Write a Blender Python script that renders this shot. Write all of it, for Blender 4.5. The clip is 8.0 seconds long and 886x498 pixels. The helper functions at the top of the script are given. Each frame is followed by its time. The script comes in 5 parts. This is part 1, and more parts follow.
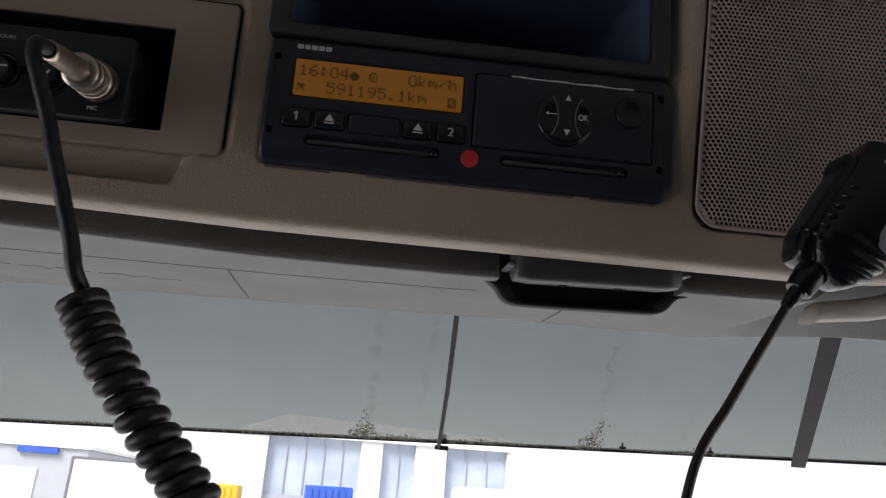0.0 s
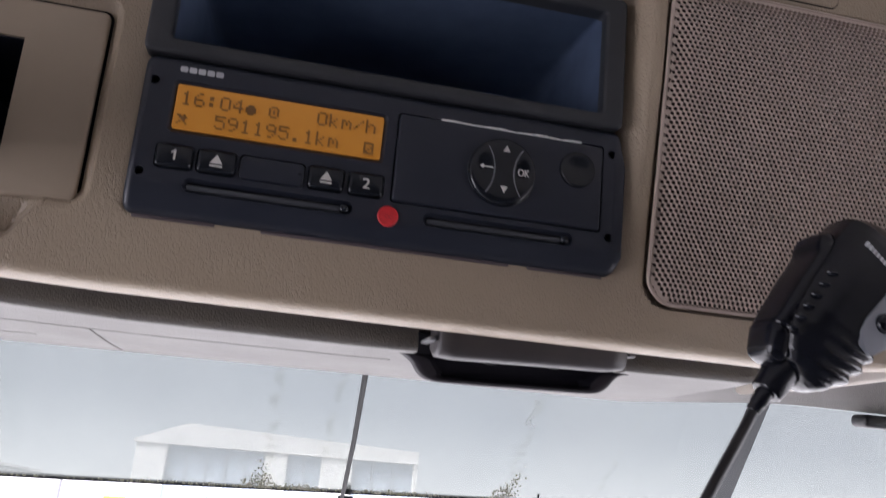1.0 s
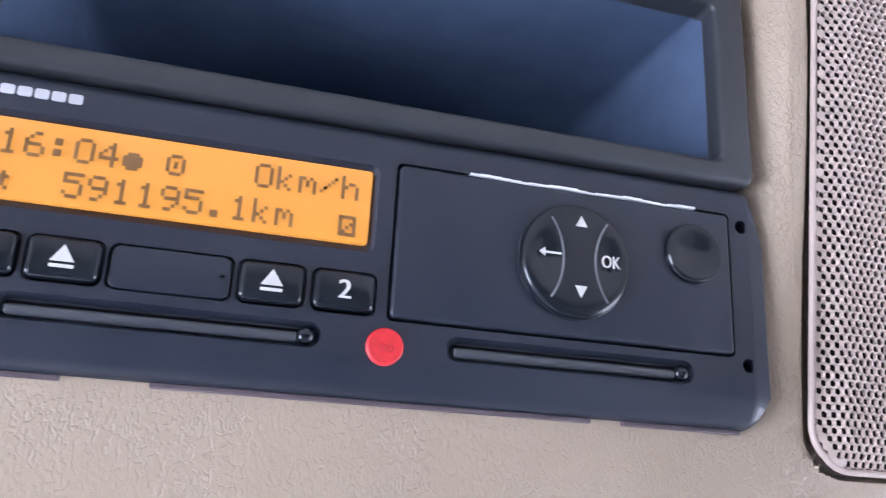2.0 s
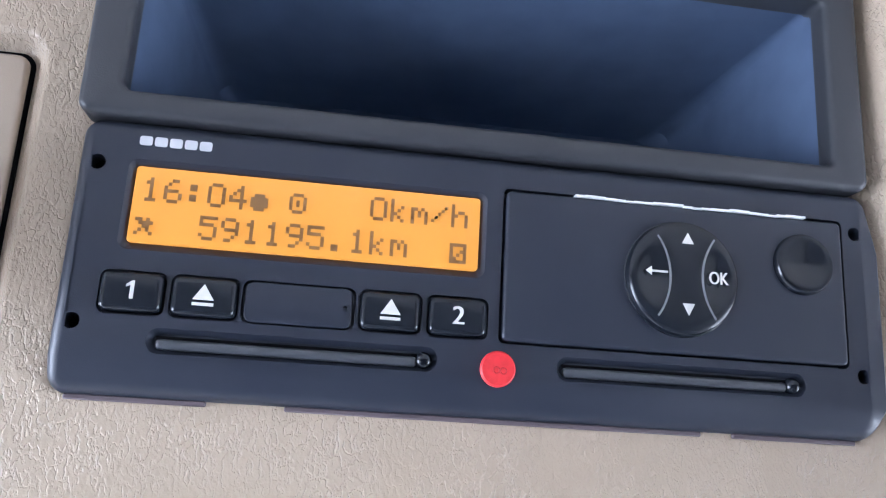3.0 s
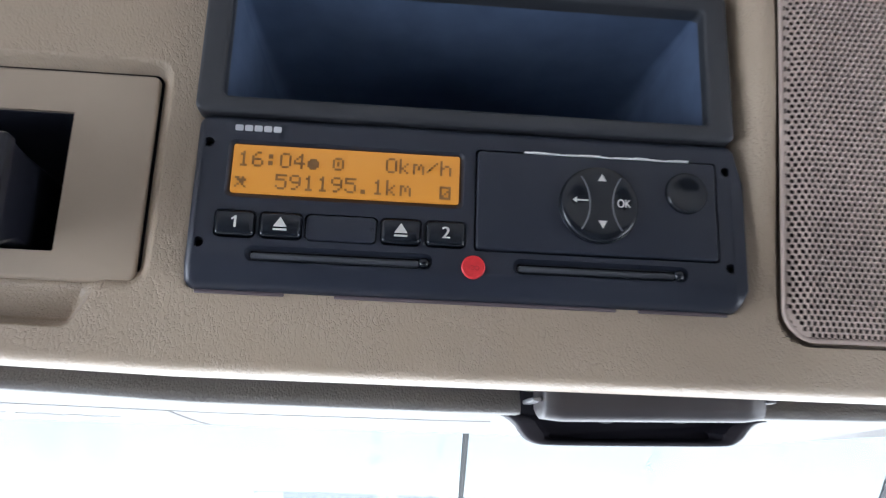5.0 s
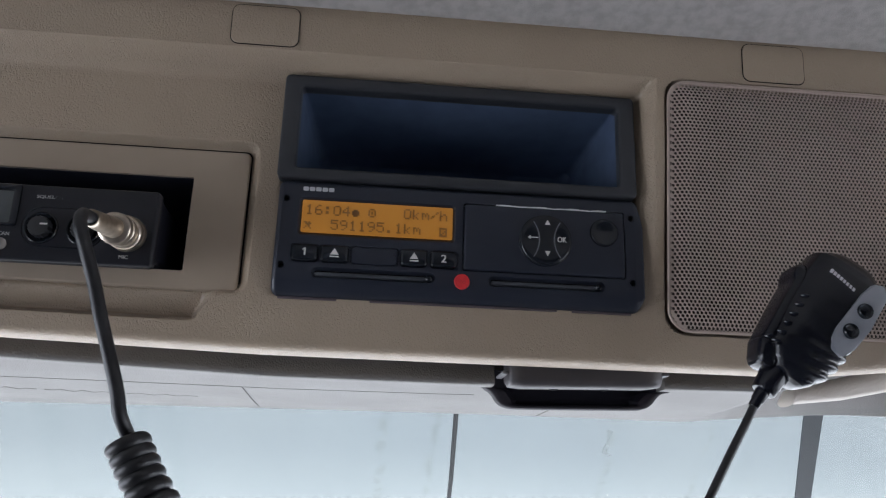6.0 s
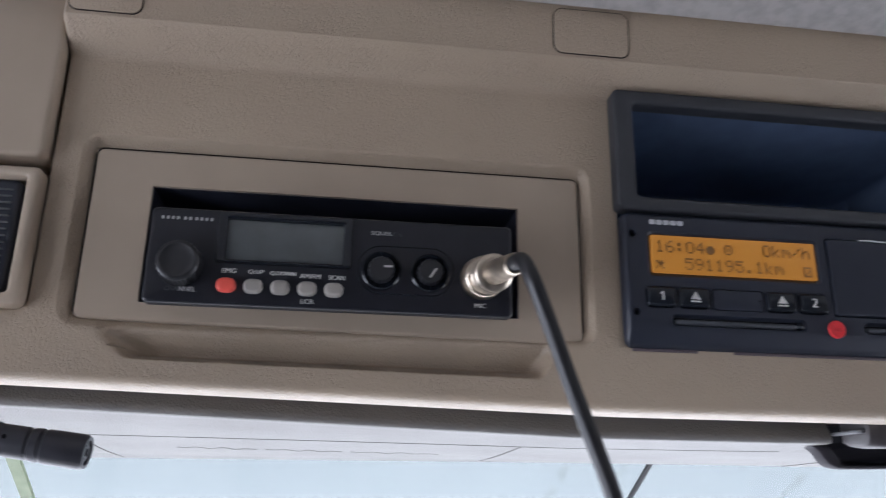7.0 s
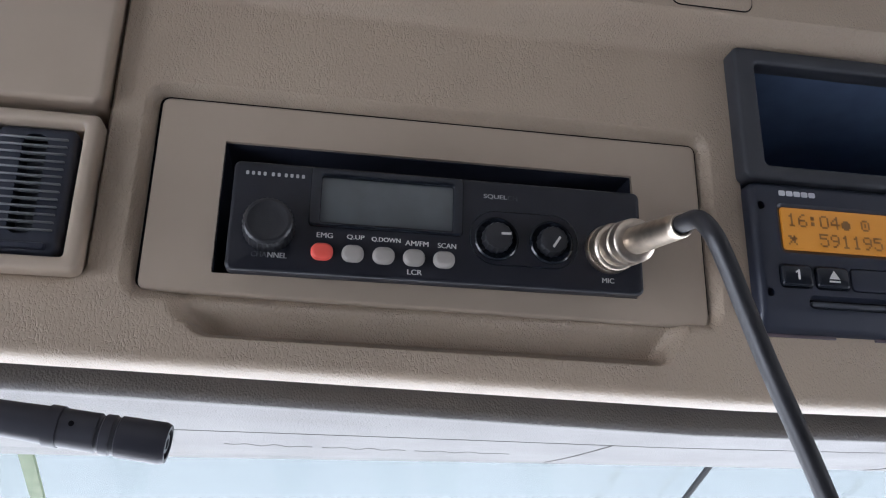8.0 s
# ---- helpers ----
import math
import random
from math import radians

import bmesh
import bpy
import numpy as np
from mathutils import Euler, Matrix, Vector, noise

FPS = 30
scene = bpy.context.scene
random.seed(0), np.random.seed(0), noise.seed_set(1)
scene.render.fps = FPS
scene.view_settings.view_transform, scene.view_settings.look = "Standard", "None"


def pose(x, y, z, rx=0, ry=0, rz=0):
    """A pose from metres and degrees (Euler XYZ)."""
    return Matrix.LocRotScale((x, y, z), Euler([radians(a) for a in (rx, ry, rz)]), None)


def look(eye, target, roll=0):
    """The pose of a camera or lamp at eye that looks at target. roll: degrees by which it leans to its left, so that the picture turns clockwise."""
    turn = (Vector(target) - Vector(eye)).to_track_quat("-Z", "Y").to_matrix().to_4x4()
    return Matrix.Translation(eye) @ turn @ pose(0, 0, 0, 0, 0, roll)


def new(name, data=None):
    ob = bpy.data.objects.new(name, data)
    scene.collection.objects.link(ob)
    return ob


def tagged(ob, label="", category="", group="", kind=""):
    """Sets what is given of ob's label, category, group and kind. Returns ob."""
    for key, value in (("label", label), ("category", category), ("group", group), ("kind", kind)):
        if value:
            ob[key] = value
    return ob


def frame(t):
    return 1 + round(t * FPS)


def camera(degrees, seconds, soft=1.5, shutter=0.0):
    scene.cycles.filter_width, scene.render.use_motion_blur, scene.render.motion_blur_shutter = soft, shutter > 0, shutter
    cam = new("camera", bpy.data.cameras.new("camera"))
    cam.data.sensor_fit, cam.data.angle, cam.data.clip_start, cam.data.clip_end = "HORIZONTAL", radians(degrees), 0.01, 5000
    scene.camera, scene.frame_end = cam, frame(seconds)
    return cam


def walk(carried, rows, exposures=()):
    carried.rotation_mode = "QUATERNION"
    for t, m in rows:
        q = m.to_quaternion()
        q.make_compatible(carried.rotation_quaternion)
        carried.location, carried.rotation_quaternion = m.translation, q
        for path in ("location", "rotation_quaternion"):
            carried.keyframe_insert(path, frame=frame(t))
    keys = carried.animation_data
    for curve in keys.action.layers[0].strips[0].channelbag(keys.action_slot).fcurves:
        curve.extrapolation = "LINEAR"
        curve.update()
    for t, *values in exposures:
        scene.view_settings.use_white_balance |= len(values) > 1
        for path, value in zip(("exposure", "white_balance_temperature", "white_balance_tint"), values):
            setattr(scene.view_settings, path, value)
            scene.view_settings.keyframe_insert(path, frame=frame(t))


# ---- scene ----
cam = camera(58.9, 8.0, soft=1.15, shutter=0.2)
# The console leans back over the windscreen: K turns console coordinates into the world.
LEAN = 7.0
K = pose(0, 0, 2.75, LEAN) @ pose(0, 0, -2.75)
EXPOSURES = [(0.0, 1.1, 6150, 18), (0.3, 1.85, 6150, 20), (0.7, 2.40, 6080, 22), (1.0, 2.45, 6000, 22), (1.5, 3.46, 5700, 21), (2.2, 4.55, 5150, 18), (4.2, 4.40, 5140, 10), (4.6, 4.3, 5200, 10), (5.0, 3.5, 5500, 11), (5.2, 2.95, 5550, 11), (6.3, 2.45, 5650, 14), (7.0, 2.8, 5550, 16), (8.0, 2.9, 5520, 15)]
PATH = [
    (0, (-0.035, -0.348, 2.637), (0.117, 1.608, 3.029), 4.7),
    (0.3, (-0.035, -0.317, 2.644), (0.212, 1.628, 3.04), 5.0),
    (0.5, (-0.027, -0.298, 2.638), (0.303, 1.627, 3.07), 5.1),
    (0.7, (-0.019, -0.296, 2.646), (0.313, 1.633, 3.058), 5.6),
    (0.8, (-0.02, -0.298, 2.653), (0.321, 1.628, 3.07), 5.7),
    (1, (-0.032, -0.293, 2.674), (0.333, 1.624, 3.111), 5.4),
    (1.2, (-0.045, -0.273, 2.701), (0.363, 1.633, 3.149), 5.0),
    (1.3, (-0.042, -0.261, 2.717), (0.373, 1.65, 3.139), 5.0),
    (1.5, (-0.033, -0.229, 2.732), (0.383, 1.677, 3.175), 5.1),
    (1.7, (-0.016, -0.2, 2.735), (0.375, 1.702, 3.216), 4.9),
    (2, (-0.03, -0.166, 2.722), (0.447, 1.686, 3.306), 3.2),
    (2.2, (-0.039, -0.168, 2.726), (0.388, 1.705, 3.281), 3.4),
    (3.3, (-0.033, -0.177, 2.736), (0.193, 1.758, 3.192), 3.0),
    (3.5, (-0.031, -0.177, 2.737), (0.182, 1.76, 3.187), 2.8),
    (4, (-0.033, -0.178, 2.736), (0.165, 1.761, 3.186), 2.3),
    (4.5, (-0.034, -0.19, 2.73), (0.148, 1.748, 3.19), 1.9),
    (4.7, (-0.035, -0.208, 2.715), (0.141, 1.723, 3.203), 1.8),
    (4.8, (-0.035, -0.221, 2.702), (0.139, 1.699, 3.232), 1.6),
    (5, (-0.027, -0.26, 2.689), (0.102, 1.672, 3.191), 2.0),
    (5.2, (-0.02, -0.314, 2.674), (0.083, 1.618, 3.182), 2.2),
    (6.3, (-0.076, -0.393, 2.651), (0.101, 1.513, 3.23), 1.6),
    (6.5, (-0.117, -0.366, 2.656), (0.068, 1.538, 3.239), 1.5),
    (6.7, (-0.158, -0.34, 2.662), (0.039, 1.552, 3.281), 1.6),
    (6.8, (-0.176, -0.336, 2.671), (0.012, 1.564, 3.265), 1.5),
    (7, (-0.221, -0.318, 2.676), (0.037, 1.57, 3.283), 0.8),
    (7.2, (-0.241, -0.298, 2.675), (-0.006, 1.59, 3.292), 1.1),
    (7.5, (-0.26, -0.275, 2.676), (0.014, 1.607, 3.297), 0.9),
    (8, (-0.264, -0.268, 2.674), (0.04, 1.608, 3.296), 1.1),
]
walk(cam, [(t, K @ look(eye, target, roll)) for t, eye, target, roll in PATH], exposures=EXPOSURES)

# ---- world and light ----
world = bpy.data.worlds.new("world")
scene.world = world
world.use_nodes = True
sky = world.node_tree.nodes.new("ShaderNodeTexSky")
sky.sky_type, sky.sun_disc = "NISHITA", False
sky.sun_elevation, sky.sun_rotation = radians(41), radians(235)
sky.air_density, sky.dust_density = 1.0, 1.0
# thin bright cloud over most of the sky
cloud, ramp, veil = (world.node_tree.nodes.new("ShaderNode" + k) for k in ("TexNoise", "MapRange", "Mix"))
cloud.inputs["Scale"].default_value, cloud.inputs["Detail"].default_value = 2.2, 5
ramp.inputs["From Min"].default_value, ramp.inputs["From Max"].default_value = 0.3, 0.7
ramp.inputs["To Min"].default_value, ramp.inputs["To Max"].default_value = 0.90, 1.0
veil.data_type = "RGBA"
veil.inputs["B"].default_value = (3.6, 3.62, 3.66, 1)
world.node_tree.links.new(cloud.outputs["Fac"], ramp.inputs["Value"])
world.node_tree.links.new(ramp.outputs["Result"], veil.inputs["Factor"])
world.node_tree.links.new(sky.outputs[0], veil.inputs["A"])
world.node_tree.links.new(veil.outputs["Result"], world.node_tree.nodes["Background"].inputs[0])
world.node_tree.nodes["Background"].inputs[1].default_value = 0.15
sun = new("sun", bpy.data.lights.new("sun", "SUN"))
sun.data.energy, sun.data.angle, sun.data.color = 3.2, radians(24), (1.0, 0.95, 0.88)
sun.matrix_world = look((-30, -21, 32), (0, 0, 0))

# added unseen fill lamps, set at the openings of the two side windows
for side in (-1, 1):
    lamp = new("side_fill_lamp", bpy.data.lights.new("side_fill_lamp", "AREA"))
    lamp.data.shape, lamp.data.size, lamp.data.size_y = "RECTANGLE", 0.95, 0.62
    # the driver's side one is stronger, to brighten faces turned left
    lamp.data.energy, lamp.data.color = 0.62 if side < 0 else 0.20, (0.93, 0.97, 1.0)
    lamp.matrix_world = look((side * 1.13, -0.27, 2.34), (0, -0.27, 2.34))


# ---- materials ----
def material(name, colour, rough=0.5, metal=0.0, spec=0.5, grain=(), spots=(), coat=0.0):
    """grain: (scale, depth in metres, kind); spots: (scale, second colour, low, high)."""
    m = bpy.data.materials.new(name)
    m.use_nodes = True
    nt = m.node_tree
    b = nt.nodes["Principled BSDF"]
    b.inputs["Base Color"].default_value = (*colour, 1)
    b.inputs["Roughness"].default_value, b.inputs["Metallic"].default_value = rough, metal
    b.inputs["Specular IOR Level"].default_value, b.inputs["Coat Weight"].default_value = spec, coat
    co = nt.nodes.new("ShaderNodeTexCoord").outputs["Object"]
    if spots:
        scale, second, low, high = spots
        n = nt.nodes.new("ShaderNodeTexNoise")
        n.inputs["Scale"].default_value, n.inputs["Detail"].default_value = scale, 6
        nt.links.new(co, n.inputs["Vector"])
        r = nt.nodes.new("ShaderNodeMapRange")
        r.inputs["From Min"].default_value, r.inputs["From Max"].default_value = low, high
        nt.links.new(n.outputs["Fac"], r.inputs["Value"])
        mix = nt.nodes.new("ShaderNodeMix")
        mix.data_type = "RGBA"
        mix.inputs["A"].default_value, mix.inputs["B"].default_value = (*colour, 1), (*second, 1)
        nt.links.new(r.outputs["Result"], mix.inputs["Factor"])
        nt.links.new(mix.outputs["Result"], b.inputs["Base Color"])
        rr = nt.nodes.new("ShaderNodeMapRange")
        rr.inputs["To Min"].default_value, rr.inputs["To Max"].default_value = max(0.02, rough - 0.07), min(1, rough + 0.1)
        nt.links.new(n.outputs["Fac"], rr.inputs["Value"])
        nt.links.new(rr.outputs["Result"], b.inputs["Roughness"])
    height = None
    for scale, depth, kind in grain:
        if kind in ("noise", "creases"):
            n = nt.nodes.new("ShaderNodeTexNoise")
            n.inputs["Detail"].default_value = 4
            out = n.outputs["Fac"]
        else:
            n = nt.nodes.new("ShaderNodeTexVoronoi")
            n.feature = "SMOOTH_F1"
            out = n.outputs["Distance"]
        n.inputs["Scale"].default_value = scale
        if kind == "creases":
            # fine leather creases that run mostly up and down, and come and go
            mp = nt.nodes.new("ShaderNodeMapping")
            mp.inputs["Rotation"].default_value = (0, radians(14), 0)
            mp.inputs["Scale"].default_value = (1.0, 1.0, 0.58)
            nt.links.new(co, mp.inputs["Vector"])
            nt.links.new(mp.outputs[0], n.inputs["Vector"])
            n.inputs["Detail"].default_value = 2.5
            mid, fold, r, fade, fr, mul = (nt.nodes.new("ShaderNode" + k) for k in ("Math", "Math", "MapRange", "TexNoise", "MapRange", "Math"))
            mid.operation, fold.operation, mul.operation = "SUBTRACT", "ABSOLUTE", "MULTIPLY"
            mid.inputs[1].default_value = 0.5
            nt.links.new(out, mid.inputs[0])
            nt.links.new(mid.outputs[0], fold.inputs[0])
            r.inputs["From Max"].default_value = 0.085
            r.inputs["To Min"].default_value, r.inputs["To Max"].default_value = -1.0, 0.0
            r.interpolation_type = "SMOOTHSTEP"
            nt.links.new(fold.outputs[0], r.inputs["Value"])
            fade.inputs["Scale"].default_value = scale * 0.12
            nt.links.new(co, fade.inputs["Vector"])
            fr.inputs["From Min"].default_value, fr.inputs["From Max"].default_value = 0.36, 0.62
            fr.inputs["To Min"].default_value = 0.3
            nt.links.new(fade.outputs["Fac"], fr.inputs["Value"])
            nt.links.new(r.outputs["Result"], mul.inputs[0])
            nt.links.new(fr.outputs["Result"], mul.inputs[1])
            out = mul.outputs[0]
        elif kind == "pebbles":
            # rounded, slightly drawn-out bumps
            mp = nt.nodes.new("ShaderNodeMapping")
            mp.inputs["Rotation"].default_value = (0, radians(32), 0)
            mp.inputs["Scale"].default_value = (1.0, 1.0, 0.62)
            nt.links.new(co, mp.inputs["Vector"])
            nt.links.new(mp.outputs[0], n.inputs["Vector"])
            inv = nt.nodes.new("ShaderNodeMath")
            inv.operation = "SUBTRACT"
            inv.inputs[0].default_value = 1.0
            nt.links.new(out, inv.inputs[1])
            out = inv.outputs[0]
        else:
            nt.links.new(co, n.inputs["Vector"])
        bump = nt.nodes.new("ShaderNodeBump")
        bump.inputs["Strength"].default_value = 1.0
        bump.inputs["Distance"].default_value = depth
        nt.links.new(out, bump.inputs["Height"])
        if height:
            nt.links.new(height, bump.inputs["Normal"])
        height = bump.outputs["Normal"]
    if height:
        nt.links.new(height, b.inputs["Normal"])
    return m


def glowing(name, colour, strength, base):
    m = material(name, base, 0.35)
    b = m.node_tree.nodes["Principled BSDF"]
    b.inputs["Emission Color"].default_value, b.inputs["Emission Strength"].default_value = (*colour, 1), strength
    return m


def glassy(name, colour, rough=0.0, shine=0.015, grazing=0.15):
    """A thin clear sheet: light goes straight on, tinted, with a weak mirror on top."""
    m = bpy.data.materials.new(name)
    m.use_nodes = True
    nt = m.node_tree
    nt.nodes.remove(nt.nodes["Principled BSDF"])
    t, g, mix, fr, up, add = (nt.nodes.new("ShaderNode" + k) for k in ("BsdfTransparent", "BsdfGlossy", "MixShader", "LayerWeight", "Math", "Math"))
    t.inputs["Color"].default_value = (*colour, 1)
    g.inputs["Roughness"].default_value = rough
    # stronger gloss at a grazing view
    fr.inputs["Blend"].default_value = 0.5
    up.operation, add.operation = "POWER", "MULTIPLY_ADD"
    up.inputs[1].default_value = 5
    add.inputs[1].default_value, add.inputs[2].default_value = grazing, shine
    nt.links.new(fr.outputs["Facing"], up.inputs[0])
    nt.links.new(up.outputs[0], add.inputs[0])
    nt.links.new(add.outputs[0], mix.inputs[0])
    nt.links.new(t.outputs[0], mix.inputs[1])
    nt.links.new(g.outputs[0], mix.inputs[2])
    nt.links.new(mix.outputs[0], nt.nodes["Material Output"].inputs["Surface"])
    return m


VINYL = material("grained_vinyl", (0.420, 0.337, 0.246), 0.40, spots=(14, (0.392, 0.309, 0.226), 0.35, 0.7), grain=((1150, 0.00016, "pebbles"), (600, 0.00018, "creases"), (2600, 0.00006, "noise")))
PLAIN = material("smooth_beige_plastic", (0.408, 0.330, 0.250), 0.46, spots=(22, (0.378, 0.303, 0.228), 0.35, 0.7), grain=((2600, 0.00004, "noise"),))
HEADER = material("grey_grained_trim", (0.170, 0.161, 0.150), 0.47, spots=(18, (0.153, 0.144, 0.134), 0.35, 0.7), grain=((1250, 0.00032, "pebbles"), (1800, 0.00016, "noise")))
LINER = material("headliner_felt", (0.46, 0.44, 0.42), 0.95, spots=(160, (0.38, 0.36, 0.34), 0.4, 0.65), grain=((1500, 0.0004, "noise"),))
BLACK = material("black_plastic", (0.0175, 0.0210, 0.0340), 0.40, spots=(60, (0.0205, 0.0245, 0.038), 0.35, 0.7), grain=((3000, 0.00002, "noise"),))
GLOSS = material("gloss_black_plastic", (0.008, 0.010, 0.015), 0.18, spots=(90, (0.010, 0.0125, 0.018), 0.35, 0.7))
VOID = material("unlit_black", (0.003, 0.003, 0.004), 0.9, spec=0.1)
SLOT = material("dark_slot_plastic", (0.020, 0.022, 0.034), 0.6, spec=0.3, spots=(60, (0.016, 0.018, 0.028), 0.35, 0.7))
WHITE = material("white_print", (0.66, 0.64, 0.60), 0.6)
GREYPRINT = material("silver_print", (0.6, 0.6, 0.62), 0.4)
DIMPRINT = material("dull_silver_print", (0.42, 0.41, 0.40), 0.5)
FLAP = material("dark_grey_flap", (0.060, 0.064, 0.074), 0.3)
BEZEL = material("slate_plastic", (0.032, 0.034, 0.040), 0.42, spots=(60, (0.037, 0.039, 0.045), 0.35, 0.7), grain=((2600, 0.00003, "noise"),))
RIB = material("light_grey_rib", (0.16, 0.165, 0.165), 0.35)
TRAY = material("navy_black_plastic", (0.088, 0.122, 0.200), 0.55, spec=0.3, spots=(60, (0.074, 0.103, 0.172), 0.35, 0.7))
DARKTRIM = material("dark_grey_fabric", (0.10, 0.10, 0.105), 0.95, spots=(40, (0.07, 0.07, 0.075), 0.4, 0.65))
CLOTH = material("speaker_cloth", (0.058, 0.045, 0.040), 0.95, grain=((1800, 0.0001, "noise"),))
STEEL = material("nickel_plated_brass", (0.62, 0.54, 0.44), 0.31, 1.0, spots=(260, (0.48, 0.41, 0.33), 0.42, 0.7))
RED = material("red_seal", (0.72, 0.03, 0.035), 0.45, spots=(500, (0.6, 0.02, 0.025), 0.4, 0.7))
ORANGE = glowing("amber_backlight", (1.0, 0.375, 0.025), 0.031, (0.35, 0.17, 0.03))
DOTS = material("lcd_segment", (0.21, 0.108, 0.034), 0.5)
LCDGREY = material("grey_lcd", (0.105, 0.114, 0.116), 0.12, spots=(40, (0.085, 0.090, 0.090), 0.4, 0.6))
KEYGREY = material("grey_rubber_key", (0.31, 0.285, 0.255), 0.5)
KEYRED = material("red_rubber_key", (0.75, 0.09, 0.06), 0.5)
GRILLE = material("beige_perforated_metal", (0.52, 0.416, 0.357), 0.40, spots=(30, (0.47, 0.374, 0.320), 0.35, 0.7))
RUBBER = material("black_rubber", (0.011, 0.011, 0.013), 0.40, spots=(80, (0.02, 0.02, 0.022), 0.4, 0.7), grain=((1800, 0.00003, "noise"),))
PAPER = material("paper_edge", (0.8, 0.8, 0.78), 0.9)
GREYSIDE = material("grey_plastic", (0.16, 0.16, 0.17), 0.4)
GLASS = glassy("windscreen_glass", (0.94, 0.96, 0.955))
EMBOSS = material("embossed_trim", (0.150, 0.141, 0.132), 0.5)
METALGREY = material("painted_bracket", (0.012, 0.013, 0.015), 0.6, spec=0.25, spots=(30, (0.018, 0.02, 0.021), 0.4, 0.65))


# ---- shaping helpers ----
ANCHOR = {}


def thing(name, at, label, category, group="", kind="", world_frame=False):
    """An Empty at a place in console coordinates (or in the world's), which parents its parts."""
    ob = new(name)
    ob.matrix_world = (Matrix.Identity(4) if world_frame else K) @ pose(*at)
    ANCHOR[ob.name] = Vector(at)
    return tagged(ob, label, category, group, kind)


def finish(bm, name, mat, at, sharp=38):
    bm.transform(Matrix.Translation(-at))
    bmesh.ops.recalc_face_normals(bm, faces=bm.faces)
    me = bpy.data.meshes.new(name)
    bm.to_mesh(me)
    bm.free()
    me.materials.append(mat)
    me.polygons.foreach_set("use_smooth", [True] * len(me.polygons))
    me.set_sharp_from_angle(angle=radians(sharp))
    return me


def part(name, bm, mat, parent, label="", sharp=38):
    ob = new(name, finish(bm, name, mat, ANCHOR[parent.name], sharp))
    ob.parent = parent
    ANCHOR[ob.name] = ANCHOR[parent.name]
    return tagged(ob, label)


def single(name, bm, mat, at, label, category, kind="", sharp=38, world_frame=False):
    """A thing that is one mesh."""
    at = Vector(at)
    ob = new(name, finish(bm, name, mat, at, sharp))
    ob.matrix_world = (Matrix.Identity(4) if world_frame else K) @ Matrix.Translation(at)
    ANCHOR[ob.name] = at
    return tagged(ob, label, category, "", kind)


def box(bm, x0, x1, y0, y1, z0, z1, bev=0.0, seg=2):
    m = Matrix.Translation(((x0 + x1) / 2, (y0 + y1) / 2, (z0 + z1) / 2)) @ Matrix.Diagonal((x1 - x0, y1 - y0, z1 - z0, 1))
    vs = bmesh.ops.create_cube(bm, size=1, matrix=m)["verts"]
    if bev:
        es = list({e for v in vs for e in v.link_edges})
        bmesh.ops.bevel(bm, geom=es, offset=bev, segments=seg, profile=0.5, affect="EDGES")
    return bm


def rrect(x0, x1, z0, z1, r, n=5):
    """Outline of a rounded rectangle, counter-clockwise from the lower left."""
    r = max(min(r, (x1 - x0) / 2 - 1e-5, (z1 - z0) / 2 - 1e-5), 1e-5)
    pts = []
    for cx, cz, a0 in ((x0 + r, z0 + r, 180), (x1 - r, z0 + r, 270), (x1 - r, z1 - r, 0), (x0 + r, z1 - r, 90)):
        for k in range(n + 1):
            a = radians(a0 + 90 * k / n)
            pts.append((cx + r * math.cos(a), cz + r * math.sin(a)))
    return pts


def circle(cx, cz, r, n=24):
    return [(cx + r * math.cos(2 * math.pi * k / n), cz + r * math.sin(2 * math.pi * k / n)) for k in range(n)]


def loop(bm, pts, y):
    return [bm.verts.new((x, y, z)) for x, z in pts]


def bridge(bm, a, b):
    n = len(a)
    for k in range(n):
        bm.faces.new((a[k], a[(k + 1) % n], b[(k + 1) % n], b[k]))


def loft(bm, loops, caps=(True, True)):
    for a, b in zip(loops, loops[1:]):
        bridge(bm, a, b)
    if caps[0]:
        bm.faces.new(loops[0])
    if caps[1]:
        bm.faces.new(list(reversed(loops[-1])))


